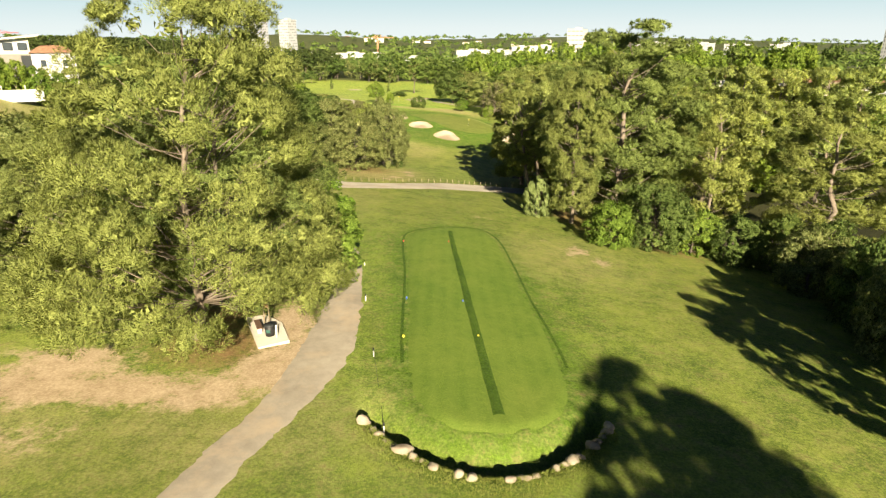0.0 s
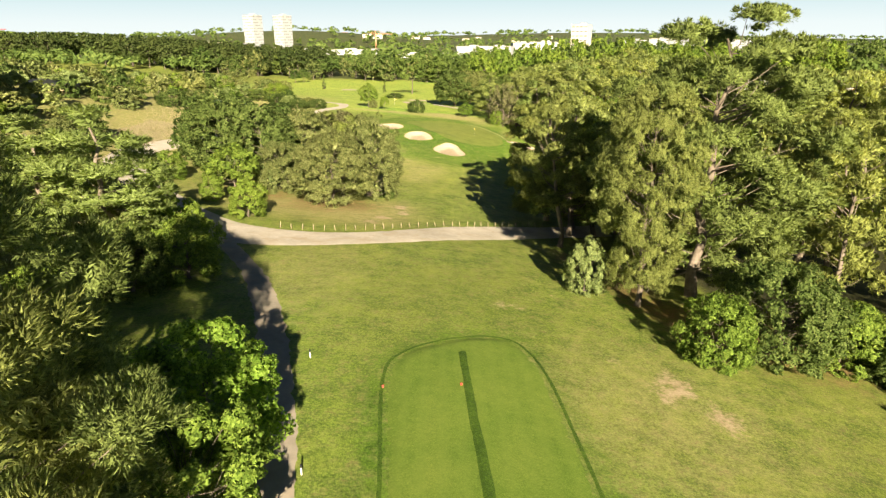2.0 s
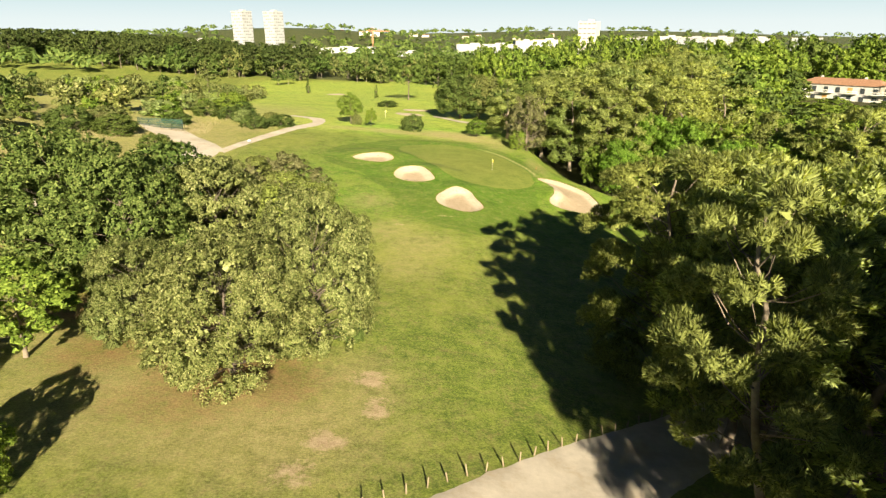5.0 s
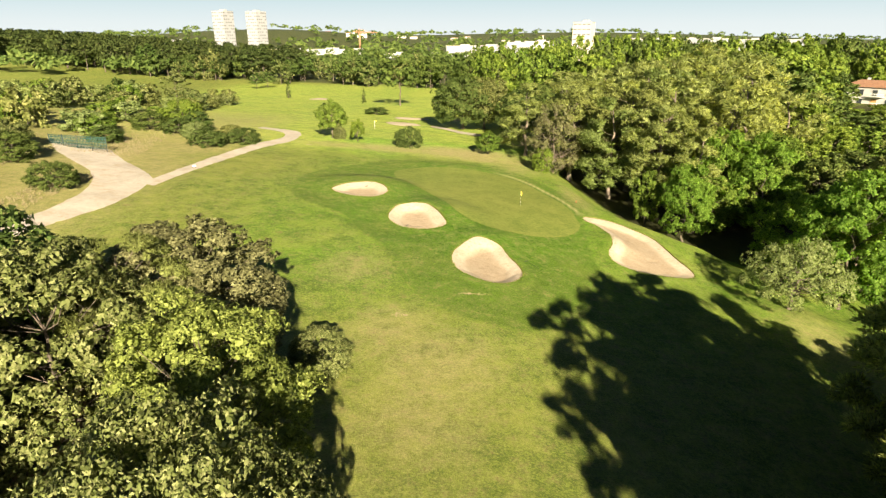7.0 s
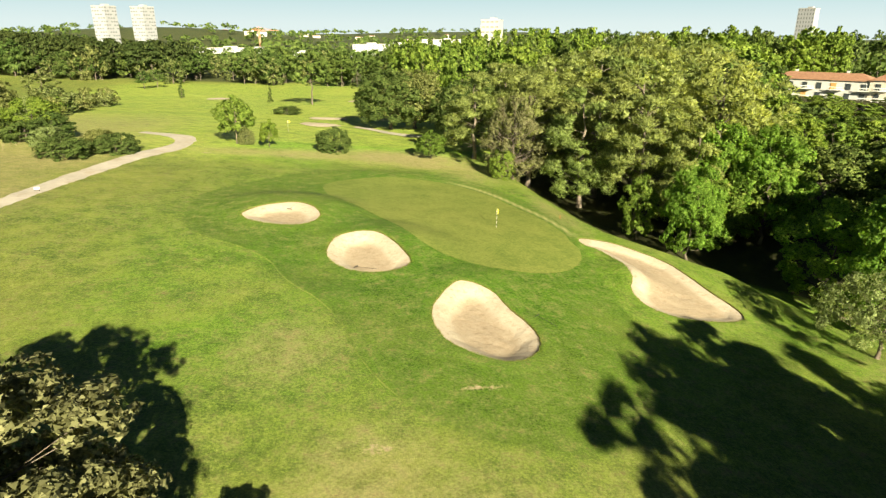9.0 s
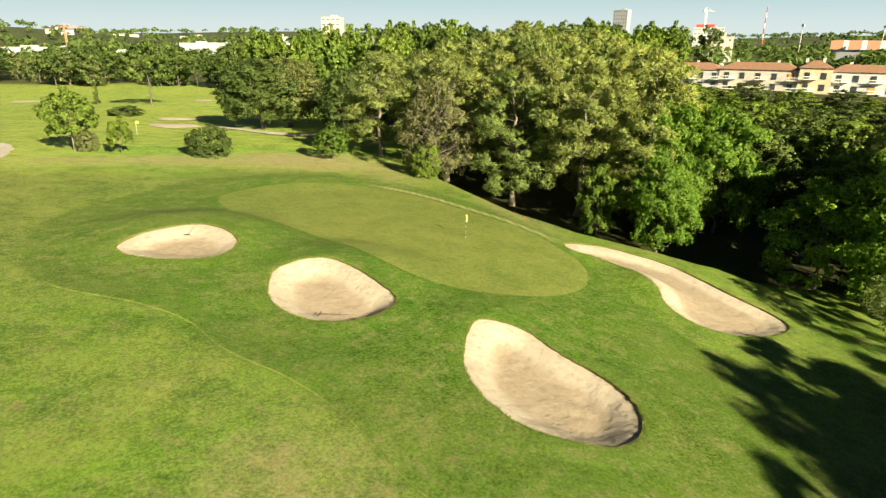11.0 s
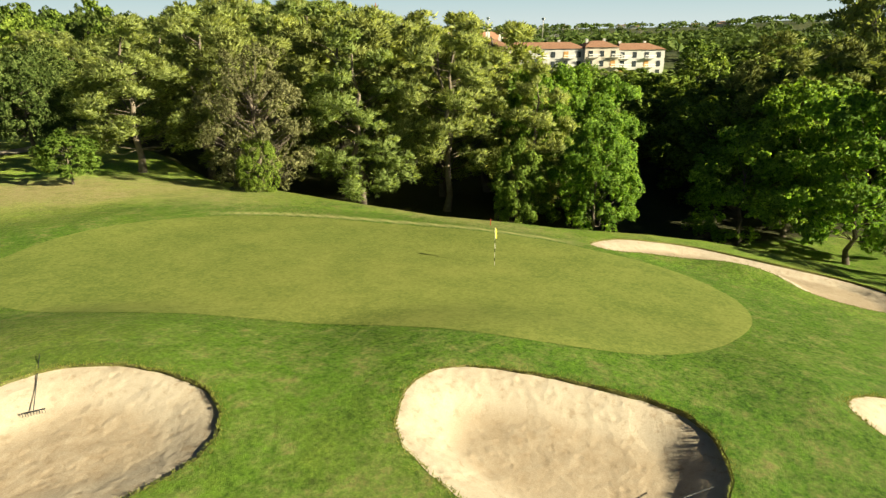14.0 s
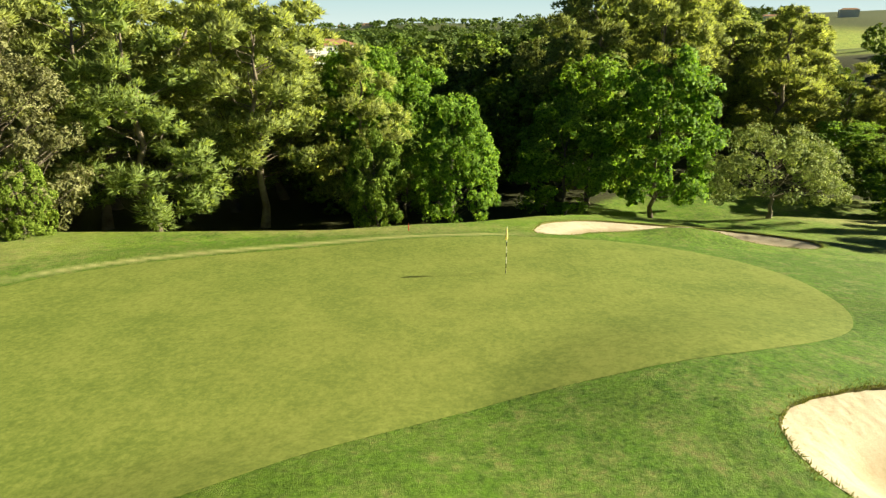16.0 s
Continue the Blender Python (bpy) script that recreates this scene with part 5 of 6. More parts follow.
for i in range(140):
    u = rng.uniform(0, 1)
    x = -330 + 400 * u
    y = 545 + rng.uniform(0, 75) + max(0, -x - 60) * 0.28
    if x > -20:
        y = 545 - (x + 20) * 1.7 + rng.uniform(0, 90)
    s = rng.uniform(0.95, 1.5)
    plant("far_tree", FAR_TREES[i % 4], x, y, "umbrella-shaped tree in the far tree line", "tree", "far tree line", (s, s * rng.uniform(0.85, 1.1)), rng.uniform(0, 6.28), 0.3)
for i in range(200):
    x = rng.uniform(-560, -110)
    y = 570 + rng.uniform(0, 110) + max(0, -x - 60) * 0.12
    ang = math.degrees(math.atan2(x + 5, y - 115))
    top = float(np.interp(ang, [-42, -30, -20, -14], [29, 27, 22, 15])) + rng.uniform(-3.5, 1.5)
    h = min(24.0, max(11.0, top - ground_of(x, y)))
    plant("belt_pine", BELT[i % 2], x, y, "dark umbrella pine of the hillside pine belt", "pine tree", "pine belt", (h / 14 * 0.95, h / 14), rng.uniform(0, 6.28), 0.3)

for i in range(60):
    x, y = rng.uniform(78, 235), rng.uniform(40, 165)
    if y > 150 - 0.35 * (x - 78):
        continue
    h = rng.uniform(6.0, 9.5)
    plant("broadleaf_tree", LIGHT_FAR[i % 3], x, y, "round leafy tree across the valley", "tree", "trees across the valley", (max(0.7, h / 14 * 1.2), h / 14), rng.uniform(0, 6.28), 0.3)


def far_woods():
    """The woods of the plain and hills, one joined mesh of leaf sprays."""
    rng = np.random.default_rng(33)
    pts = []
    while len(pts) < 5600:
        a, r = rng.uniform(-1.75, 1.75), 620 + 2300 * rng.uniform(0, 1) ** 1.4
        x, y = r * math.sin(a), r * math.cos(a)
        if y < 560 and x < 260 and x > -420:
            continue
        if noise.noise((x * 0.004, y * 0.004, 1.0)) < -0.28:
            continue
        pts.append((x, y))
    for i in range(420):
        x, y = rng.uniform(235, 560), rng.uniform(-60, 620)
        if not 114 < math.degrees(math.atan2(x + 18, y - 206)) < 126:
            pts.append((x, y))
    p = np.array(pts)
    z = lie(p[:, 0], p[:, 1])
    n = len(p)
    d = np.hypot(p[:, 0], p[:, 1])
    rad = rng.uniform(4.5, 8.5, n) * (1 + d / 5000)
    per = np.clip(34000 / np.maximum(d, 150), 22, 130).astype(int)
    idx = np.repeat(np.arange(n), per)
    b = ball(rng, len(idx))
    b[:, 2] = np.abs(b[:, 2])
    c = np.stack([p[:, 0], p[:, 1], z + rad * 0.75], 1)
    q = c[idx] + b * rad[idx][:, None] * [1, 1, 0.75] * rng.uniform(0.7, 1.05, (len(idx), 1))
    v, f = leaves(rng, q, b + [0, 0, 0.4], 1.0, 0.8)
    s = (rad * 3.6 / np.sqrt(per))[idx][:, None]
    v = (v.reshape(-1, 3, 3) - q[:, None]) * s[:, None] + q[:, None]
    return np_mesh("far_woods", v.reshape(-1, 3), f, [FAR_LEAF])


tagged(new("far_woods", far_woods()), "distant green woods covering the plain and hills", "woods", kind="stuff")


# ---- small things on the hole ----
def ground_z(x, y):
    return float(lie(np.array([x]), np.array([y]))[0])


def box(bm, size, m=Matrix(), bevel=0.0):
    r = bmesh.ops.create_cube(bm, size=1.0, matrix=m @ Matrix.Diagonal((*size, 1)))
    if bevel:
        edges = {e for v in r["verts"] for e in v.link_edges}
        bmesh.ops.bevel(bm, geom=list(edges), offset=bevel, segments=2, affect="EDGES")


def rod(bm, r0, r1, a, b, sides=8):
    a, b = Vector(a), Vector(b)
    d = b - a
    m = Matrix.Translation((a + b) / 2) @ d.to_track_quat("Z", "Y").to_matrix().to_4x4()
    bmesh.ops.create_cone(bm, cap_ends=True, segments=sides, radius1=r0, radius2=r1, depth=d.length, matrix=m)


def solid(name, mat, parent, *boxes, bevel=0.0, label=""):
    bm = bmesh.new()
    for size, m in boxes:
        box(bm, size, m, bevel)
    return part(name, bm_mesh(name, bm, mat), parent, label)


def rods(name, mat, parent, *sticks, label="", sides=8):
    bm = bmesh.new()
    for s in sticks:
        rod(bm, *s, sides=sides)
    return part(name, bm_mesh(name, bm, mat, True), parent, label)


def root(name, x, y, label, category, group="", turn=0.0, z=None):
    ob = tagged(new(name), label, category, group)
    ob.matrix_basis = pose(x, y, ground_z(x, y) if z is None else z, 0, 0, turn)
    return ob


# flag on the green
flag = root("flagstick", 8.42, 204.13, "white banded flagstick with a yellow flag in the hole", "golf flag", z=ground_z(8.42, 204.13) + 0.03)
rods("pole", WHITE_PAINT, flag, (0.016, 0.013, (0, 0, -0.1), (0, 0, 2.3)))
for z0 in (0.25, 0.8, 1.35):
    rods("band", BLACK, flag, (0.019, 0.019, (0, 0, z0), (0, 0, z0 + 0.22)), label="dark painted band")
fv = []
for i in range(9):
    u = i / 8
    for j in range(4):
        w = j / 3
        fv.append((0.02 + 0.20 * u * (1 - 0.25 * w) + 0.03 * math.sin(5 * u + w), -0.05 * math.sin(7 * u) * (0.4 + w), 2.27 - 0.52 * w - 0.16 * u))
part("flag_cloth", np_mesh("flag_cloth", fv, grid_faces(9, 4), [YELLOW], True), flag, "yellow cloth hanging in soft folds")
bm = bmesh.new()
bmesh.ops.create_cone(bm, cap_ends=True, segments=18, radius1=0.065, radius2=0.065, depth=0.02)
part("cup", bm_mesh("cup", bm, BLACK), flag, "dark hole cup")


def rake(x, y, x2, y2, lift, lift2):
    L = math.hypot(x2 - x, y2 - y)
    z = ground_z(x, y) + lift
    r = root("bunker_rake", x, y, "long-handled dark rake lying at a bunker", "rake", "bunker rakes", math.degrees(math.atan2(y2 - y, x2 - x)), z)
    dz = ground_z(x2, y2) + lift2 + 0.05 - z
    rods("handle", DARK_METAL, r, (0.013, 0.013, (0, 0, 0.05), (L, 0, dz + 0.05)))
    solid("head", DARK_METAL, r, ((0.035, 0.6, 0.035), pose(L, 0, dz + 0.06)), bevel=0.008)
    for i in range(9):
        rods("tine", DARK_METAL, r, (0.010, 0.006, (L, -0.28 + 0.07 * i, dz + 0.04), (L + 0.02, -0.28 + 0.07 * i, dz - 0.06)), sides=5)


rake(7.1, 179.6, 5.9, 181.3, 0.08, 0.08)
rake(-13.6, 209.1, -14.95, 206.9, 0.10, -0.36)
rake(-6.2, 189.8, -8.2, 191.4, 0.02, -0.44)

# short stakes along the road
bm = bmesh.new()
rod(bm, 0.055, 0.05, (0, 0, -0.2), (0, 0, 0.72), 7)
rod(bm, 0.05, 0.012, (0, 0, 0.72), (0, 0, 0.78), 7)
STAKE = bm_mesh("stake", bm, WOOD, True)
line = curve_line([(-20.4, 101.3), (-16.0, 101.5), (-12.9, 102.7), (-9.1, 105.2), (-5.3, 108.0), (-2.1, 110.0), (2.0, 112.5), (5.4, 115.2), (9.5, 118.0), (15.0, 121.7)], 32)
rng = np.random.default_rng(3)
for x, y in line:
    s = tagged(new("fence_stake", STAKE), "short weathered wooden stake at the roadside", "stake", "stakes along the road")
    s.matrix_basis = pose(x, y, ground_z(x, y), rng.uniform(-9, 9), rng.uniform(-9, 9), rng.uniform(0, 360)) @ Matrix.Diagonal((1, 1, rng.uniform(0.85, 1.1), 1))

# white marker posts along the path, tee markers
bm = bmesh.new()
rod(bm, 0.045, 0.04, (0, 0, -0.1), (0, 0, 0.42), 8)
MARK = bm_mesh("post", bm, WHITE_PAINT, True)
bm = bmesh.new()
rod(bm, 0.048, 0.04, (0, 0, 0.42), (0, 0, 0.62), 8)
MARK_CAP = bm_mesh("cap", bm, BLACK, True)
for x, y in ((-4.5, 35.4), (-3.2, 28.2), (-6.2, 45.1), (-7.4, 54.2), (-9.5, 66.4)):
    p = root("marker_post", x, y, "white boundary post with a black upper part beside the path", "post", "marker posts")
    part("post", MARK, p)
    part("cap", MARK_CAP, p, "black cap")
for x, y, mat, word in ((-2.75, 38.3, YELLOW, "yellow"), (2.5, 39.0, YELLOW, "yellow"), (-2.95, 45.7, BLUE, "blue"), (1.62, 45.7, BLUE, "blue"), (-4.25, 62.7, RED, "red"), (0.62, 63.4, RED, "red")):
    bm = bmesh.new()
    bmesh.ops.create_uvsphere(bm, u_segments=14, v_segments=10, radius=0.09, matrix=pose(0, 0, 0.09) @ Matrix.Diagonal((0.85, 0.85, 1.2, 1)))
    rod(bm, 0.02, 0.02, (0, 0, -0.1), (0, 0, 0.1), 6)
    m = tagged(new("tee_marker", bm_mesh("tee_marker", bm, mat, True)), word + " rounded tee marker on mown turf", "tee marker", "tee markers")
    m.matrix_basis = pose(x, y, ground_z(x, y) + 0.05)
st = root("red_stake", 18.2, 209.6, "small red stake on the crest behind the green", "stake")
rods("stake", RED, st, (0.03, 0.03, (0, 0, -0.1), (0, 0, 0.5)))
sg = root("path_sign", -42.9, 212.6, "small low white board beside the footpath", "sign", turn=20)
solid("board", WHITE_PAINT, sg, ((0.55, 0.05, 0.28), pose(0, 0, 0.36)), bevel=0.01)
for u in (-0.35, 0.35):
    rods("leg", DARK_METAL, sg, (0.025, 0.025, (u * 0.6, 0, -0.1), (u * 0.6, 0, 0.3)))


def boulder_mesh(seed):
    bm = bmesh.new()
    bmesh.ops.create_icosphere(bm, subdivisions=3, radius=1.0)
    for v in bm.verts:
        n = noise.noise(v.co * 0.9 + Vector((seed * 7.3, 0, 0))) * 0.42 + noise.noise(v.co * 2.6 + Vector((0, seed * 3.1, 0))) * 0.14
        v.co *= 1 + n
        v.co.z = max(v.co.z, -0.75)
    return bm_mesh("boulder", bm, STONE, True)


ROCKS = [boulder_mesh(i) for i in range(6)]
rng = np.random.default_rng(8)
arc = curve_line([(x, wall_arc(x) - 0.12) for x in np.linspace(-4.1, 8.9, 14)], 27)
for i, (x, y) in enumerate(arc):
    if i in (9, 12, 13, 17, 22):
        continue
    s = rng.uniform(0.2, 0.38)
    b = tagged(new("boulder", ROCKS[i % 6]), "rounded pale limestone boulder edging the dug-in tee end", "boulder", "stones of the low wall")
    b.matrix_basis = Matrix.LocRotScale((x, y - 0.05 + rng.uniform(-0.12, 0.1), ground_z(x, y - 0.6) - 0.10 + rng.uniform(-0.08, 0.06)), Euler((rng.uniform(-0.3, 0.3), rng.uniform(-0.3, 0.3), rng.uniform(0, 6.28))), (s * rng.uniform(0.9, 1.6), s, s * rng.uniform(0.7, 1.0)))
for x, y, s in ((-4.3, 27.8, 0.30), (9.1, 28.6, 0.28)):
    b = tagged(new("boulder", ROCKS[int(s * 100) % 6]), "pale limestone boulder at the end of the tee wall", "boulder", "stones of the low wall")
    b.matrix_basis = Matrix.LocRotScale((x, y, ground_z(x, y) + 0.08), Euler((0, 0, s * 40)), (s * 1.2, s, s))
tagged(new("rope", bm_mesh("rope", (lambda bm: (rod(bm, 0.012, 0.012, (-4.5, 35.4, ground_z(-4.5, 35.4) + 0.45), (-3.2, 28.2, ground_z(-3.2, 28.2) + 0.45), 6), bm)[1])(bmesh.new()), BLACK, True)), "thin dark rope strung between two marker posts", "rope")

# concrete slab with bin, bench and sign frame beside the path
SL = (-12.3, 38.9)
slab_z = ground_z(*SL) + 0.02
bm = bmesh.new()
base = [(-1.15, -2.6), (0.95, -2.45), (1.1, 0.6), (0.25, 2.45), (-1.1, 2.5)]
lo = [bm.verts.new((x, y, -0.35)) for x, y in base]
hi = [bm.verts.new((x, y, 0.18)) for x, y in base]
bm.faces.new(lo[::-1])
bm.faces.new(hi)
for i in range(5):
    bm.faces.new((lo[i], lo[(i + 1) % 5], hi[(i + 1) % 5], hi[i]))
bmesh.ops.bevel(bm, geom=bm.edges[:], offset=0.03, segments=2, affect="EDGES")
sl = tagged(new("concrete_slab", bm_mesh("concrete_slab", bm, CONCRETE)), "pale chipped concrete slab beside the cart path", "slab")
sl.matrix_basis = pose(*SL, slab_z, 0, 0, 26)
TOPZ = slab_z + 0.18
bn = root("litter_bin", -11.9, 37.9, "dark round litter bin standing on the slab", "bin", z=TOPZ)
rods("body", BLACK, bn, (0.30, 0.34, (0, 0, 0), (0, 0, 0.78)), sides=18)
rods("rim", DARK_METAL, bn, (0.36, 0.36, (0, 0, 0.76), (0, 0, 0.82)), sides=18)
solid("sticker", GREEN_NET, bn, ((0.28, 0.02, 0.22), pose(0, -0.335, 0.42)), label="green plate")
bl = root("ball_washer", -11.35, 37.6, "small white post on the slab", "post", z=TOPZ)
rods("post", WHITE_PAINT, bl, (0.06, 0.06, (0, 0, 0), (0, 0, 0.9)))
fr_ = root("sign_frame", -12.6, 39.6, "tall rusty brown sign frame leaning on the slab", "sign", turn=24, z=TOPZ)
for u in (-0.12, 0.22):
    rods("post", WOOD, fr_, (0.06, 0.05, (u, 0, 0), (u, 0.05, 2.7)))
solid("panel", plain_mat("rusty_panel", (0.26, 0.14, 0.08), 0.8), fr_, ((0.34, 0.04, 1.0), pose(0.05, 0.05, 1.7)), label="rusty narrow panel")
bh = root("bench", -12.9, 38.7, "low dark wooden bench on the slab", "bench", turn=24, z=TOPZ)
solid("seat", plain_mat("dark_plank", (0.10, 0.06, 0.04), 0.8), bh, ((0.4, 1.5, 0.06), pose(0, 0, 0.42)), bevel=0.01)
for u in (-0.55, 0.55):
    solid("leg", CONCRETE, bh, ((0.3, 0.12, 0.4), pose(0, u, 0.2)), bevel=0.01)

# net gate by the gravel track
ng = root("net_gate", -64.5, 219.5, "green netting fence panel across the track", "fence", turn=-18)
for u in (-6, -3, 0, 3, 6):
    rods("post", DARK_METAL, ng, (0.05, 0.05, (u, 0, -0.3), (u, 0, 2.3)))
for i in range(40):
    u = -6 + i * 0.3077
    rods("mesh_strand", GREEN_NET, ng, (0.05, 0.05, (u, 0.02 * (i % 2), 0.05), (u + 0.15, -0.02, 2.15)), sides=4)
for z in (0.3, 0.8, 1.3, 1.8, 2.1):
    rods("rail", GREEN_NET, ng, (0.05, 0.05, (-6, 0, z), (6, 0, z)), sides=4)


# sand and a flag on the far fairway
def dish(cx, cy, rx, ry, turn):
    t = np.linspace(0, 2 * np.pi, 40, endpoint=False)
    r = 1 + 0.12 * np.sin(3 * t + cx)
    p = np.stack([rx * r * np.cos(t), ry * r * np.sin(t)], 1)
    c, s = math.cos(turn), math.sin(turn)
    return p @ np.array([[c, s], [-s, c]]) + (cx, cy)


for cx, cy, rx, ry, a in ((-13.3, 300.5, 5.4, 4.2, -0.5), (-11.5, 321, 5.6, 3.0, 0.1), (-0.4, 398, 3.2, 4, 0), (-60, 430, 5, 6, 0)):
    lay("far_bunker", patch_mesh("far_bunker", dish(cx, cy, rx, ry, a), 0.42, SAND, 1.5, 0.12), "distant bright sand bunker", "sand bunker", "far bunkers")
lay("far_track", ribbon_mesh("far_track", [(-4, 300), (0, 296), (4, 288.5), (9, 284), (15, 283), (21, 286)], [(-5, 297), (-1, 292), (3, 284), (8, 279.3), (15, 278.6), (22, 281)], 0.22, TRACK, 30, 5), "pale sandy track below the dark oaks", "track")
ff = root("far_flagstick", -19.9, 281.3, "white flagstick with a pale flag on the far green", "golf flag")
rods("pole", WHITE_PAINT, ff, (0.03, 0.025, (0, 0, 0), (0, 0, 2.4)))
solid("flag_cloth", YELLOW, ff, ((0.5, 0.03, 0.4), pose(0.25, 0, 2.15)))


# ---- grass tufts ----
def tufts(name, xs_, ys_, zs_, size, k, width, mat, label, category, seed, up=1.6):
    rng = np.random.default_rng(seed)
    p = np.stack([xs_, ys_, zs_], 1)
    v, f = blades(rng, p, np.tile([[0, 0, up]], (len(p), 1)), k, size, width)
    tagged(new(name, np_mesh(name, v, f, [mat])), label, category, kind="stuff")


rng = np.random.default_rng(77)
lx, ly, lz = [], [], []
for o, nrm in EDGES:
    for i in range(len(o) * 18):
        k = rng.uniform(0, len(o))
        a, b = o[int(k)], o[(int(k) + 1) % len(o)]
        q = a + (b - a) * (k % 1) + nrm[int(k)] * (0.42 * rng.uniform(0, 1) ** 2 - 0.07)
        lx.append(q[0])
        ly.append(q[1])
        lz.append(0.05)
lx, ly = np.array(lx), np.array(ly)
tufts("edge_grass", lx, ly, lie(lx, ly) + 0.02, 0.13, 3, 0.022, LONG_GRASS, "ragged grass fringe round the bunkers", "grass", 78)
n = 5200
ax = rng.uniform(-4.6, 9.4, n)
ay = wall_arc(ax) - 0.15 - rng.uniform(0, 1, n) ** 2 * 1.6
tufts("wall_grass", ax, ay, lie(ax, ay) - 0.02, 0.17, 4, 0.02, LONG_GRASS, "long tufted grass above the stones", "grass", 79)
n = 9000
bx, by = rng.normal(-58, 9, n), rng.normal(190, 26, n)
keep = (bx < -49.5 - 0.12 * np.abs(by - 180)) & ((bx < -66) | (by > 217) | (bx > -57) & (by < 203) & (by > 186) & (bx < -53)) & (by > 120)
bx, by = bx[keep], by[keep]
tufts("dry_tall_grass", bx, by, lie(bx, by), 0.6, 9, 0.03, DRY_GRASS, "tall straw-coloured dry grass beside the track", "grass", 80)
n = 3000
cx_, cy_ = rng.uniform(-68, -58, n), rng.uniform(150, 180, n)
tufts("dry_tall_grass", cx_ - 3, cy_, lie(cx_ - 3, cy_), 0.6, 9, 0.03, DRY_GRASS, "tall straw-coloured dry grass beside the road", "grass", 81)


# ---- buildings ----
def window_mesh(w, h, mat=None):
    bm = bmesh.new()
    box(bm, (w, 0.25, h))
    return bm_mesh("window", bm, mat or WINDOW_DARK)


def block(name, x, y, w, d, h, turn, wall, floors, cols, label, category="building", group="", z=None, win=(1.4, 1.5), roof=True, cap=None, sides=(0,), skip=0):
    z = ground_z(x, y) - 1.0 if z is None else z
    r = root(name, x, y, label, category, group, turn, z)
    solid("wall", wall, r, ((w, d, h), pose(0, 0, h / 2)))
    if roof:
        solid("roof", cap or CONCRETE, r, ((w + 0.6, d + 0.6, 0.5), pose(0, 0, h + 0.25)))
        solid("plant_room", wall, r, ((w * 0.3, d * 0.4, 2.4), pose(w * 0.1, 0, h + 1.7)))
    me = window_mesh(*win, FAR_GLASS)
    n = 0
    for side in sides:
        span_, off = ((w, d) if side % 2 == 0 else (d, w))
        for i in range(floors):
            for j in range(cols):
                n += 1
                if skip and n % skip == 0:
                    continue
                u = (j + 0.5) / cols * span_ - span_ / 2
                o = part("window", me, r)
                o.matrix_basis = pose(0, 0, 0, 0, 0, 90 * side) @ pose(u, -off / 2 - 0.02, (i + 0.6) * h / floors)
    return r


def toward(px_angle, far, z=None):
    """A place far metres off from the middle of the green along a bearing (degrees from +y to the right)."""
    return -9 + far * math.sin(radians(px_angle)), 138 + far * math.cos(radians(px_angle))


def pitched(name, x, y, w, d, h, turn, label, group="", wall=WHITE, z=None, rise=1.6, floors=2, cols=3):
    z = ground_z(x, y) - 0.5 if z is None else z
    r = root(name, x, y, label, "house", group, turn, z)
    solid("wall", wall, r, ((w, d, h), pose(0, 0, h / 2)))
    bm = bmesh.new()
    e = 0.5
    a = [bm.verts.new(p) for p in ((-w / 2 - e, -d / 2 - e, h), (w / 2 + e, -d / 2 - e, h), (w / 2 + e, d / 2 + e, h), (-w / 2 - e, d / 2 + e, h))]
    b = [bm.verts.new(p) for p in ((-w / 2 + d * 0.3, 0, h + rise), (w / 2 - d * 0.3, 0, h + rise))]
    for f in ((a[0], a[1], b[1], b[0]), (a[1], a[2], b[1]), (a[2], a[3], b[0], b[1]), (a[3], a[0], b[0])):
        bm.faces.new(f)
    bm.faces.new(a[::-1])
    part("roof", bm_mesh("roof", bm, TILE), r, "terracotta tiled roof")
    me = window_mesh(1.0, 1.4)
    for i in range(floors):
        for j in range(cols):
            o = part("window", me, r)
            o.matrix_basis = pose((j + 0.5) / cols * w - w / 2, -d / 2 - 0.02, (i + 0.55) * h / floors)
    return r


for a, far, wd in ((-17.5, 985, 30), (-14.8, 990, 30)):
    x, y = toward(a, far)
    block("tower_block", x, y, 22, 20, 66, -a + 48, GREY_CONCRETE, 15, 5, "tall white apartment tower on the skyline", "tower block", "white towers", z=-14, win=(2.6, 1.7), skip=4, sides=(0, 3))
x, y = toward(14.1, 880)
block("office_block", x, y, 25, 20, 51, -30, CREAM, 8, 4, "cream concrete office block with dark balconies", "office block", z=-15, win=(4.5, 1.6), sides=(0, 3))
x, y = toward(38.95, 1230)
block("tower_block", x, y, 26, 18, 74, -60, GREY_CONCRETE, 12, 6, "pale grey high-rise above the wood", "tower block", z=-15, win=(1.6, 3.2), sides=(0, 3))
x, y = toward(46.0, 1500)
rb = block("office_block", x, y, 60, 30, 46, -46, WHITE, 5, 8, "white and red office block behind the wood", "office block", z=-12, win=(5, 1.6))
solid("red_attic", RED, rb, ((36, 24, 6), pose(-8, 0, 49)), label="red top storey")
rng = np.random.default_rng(12)
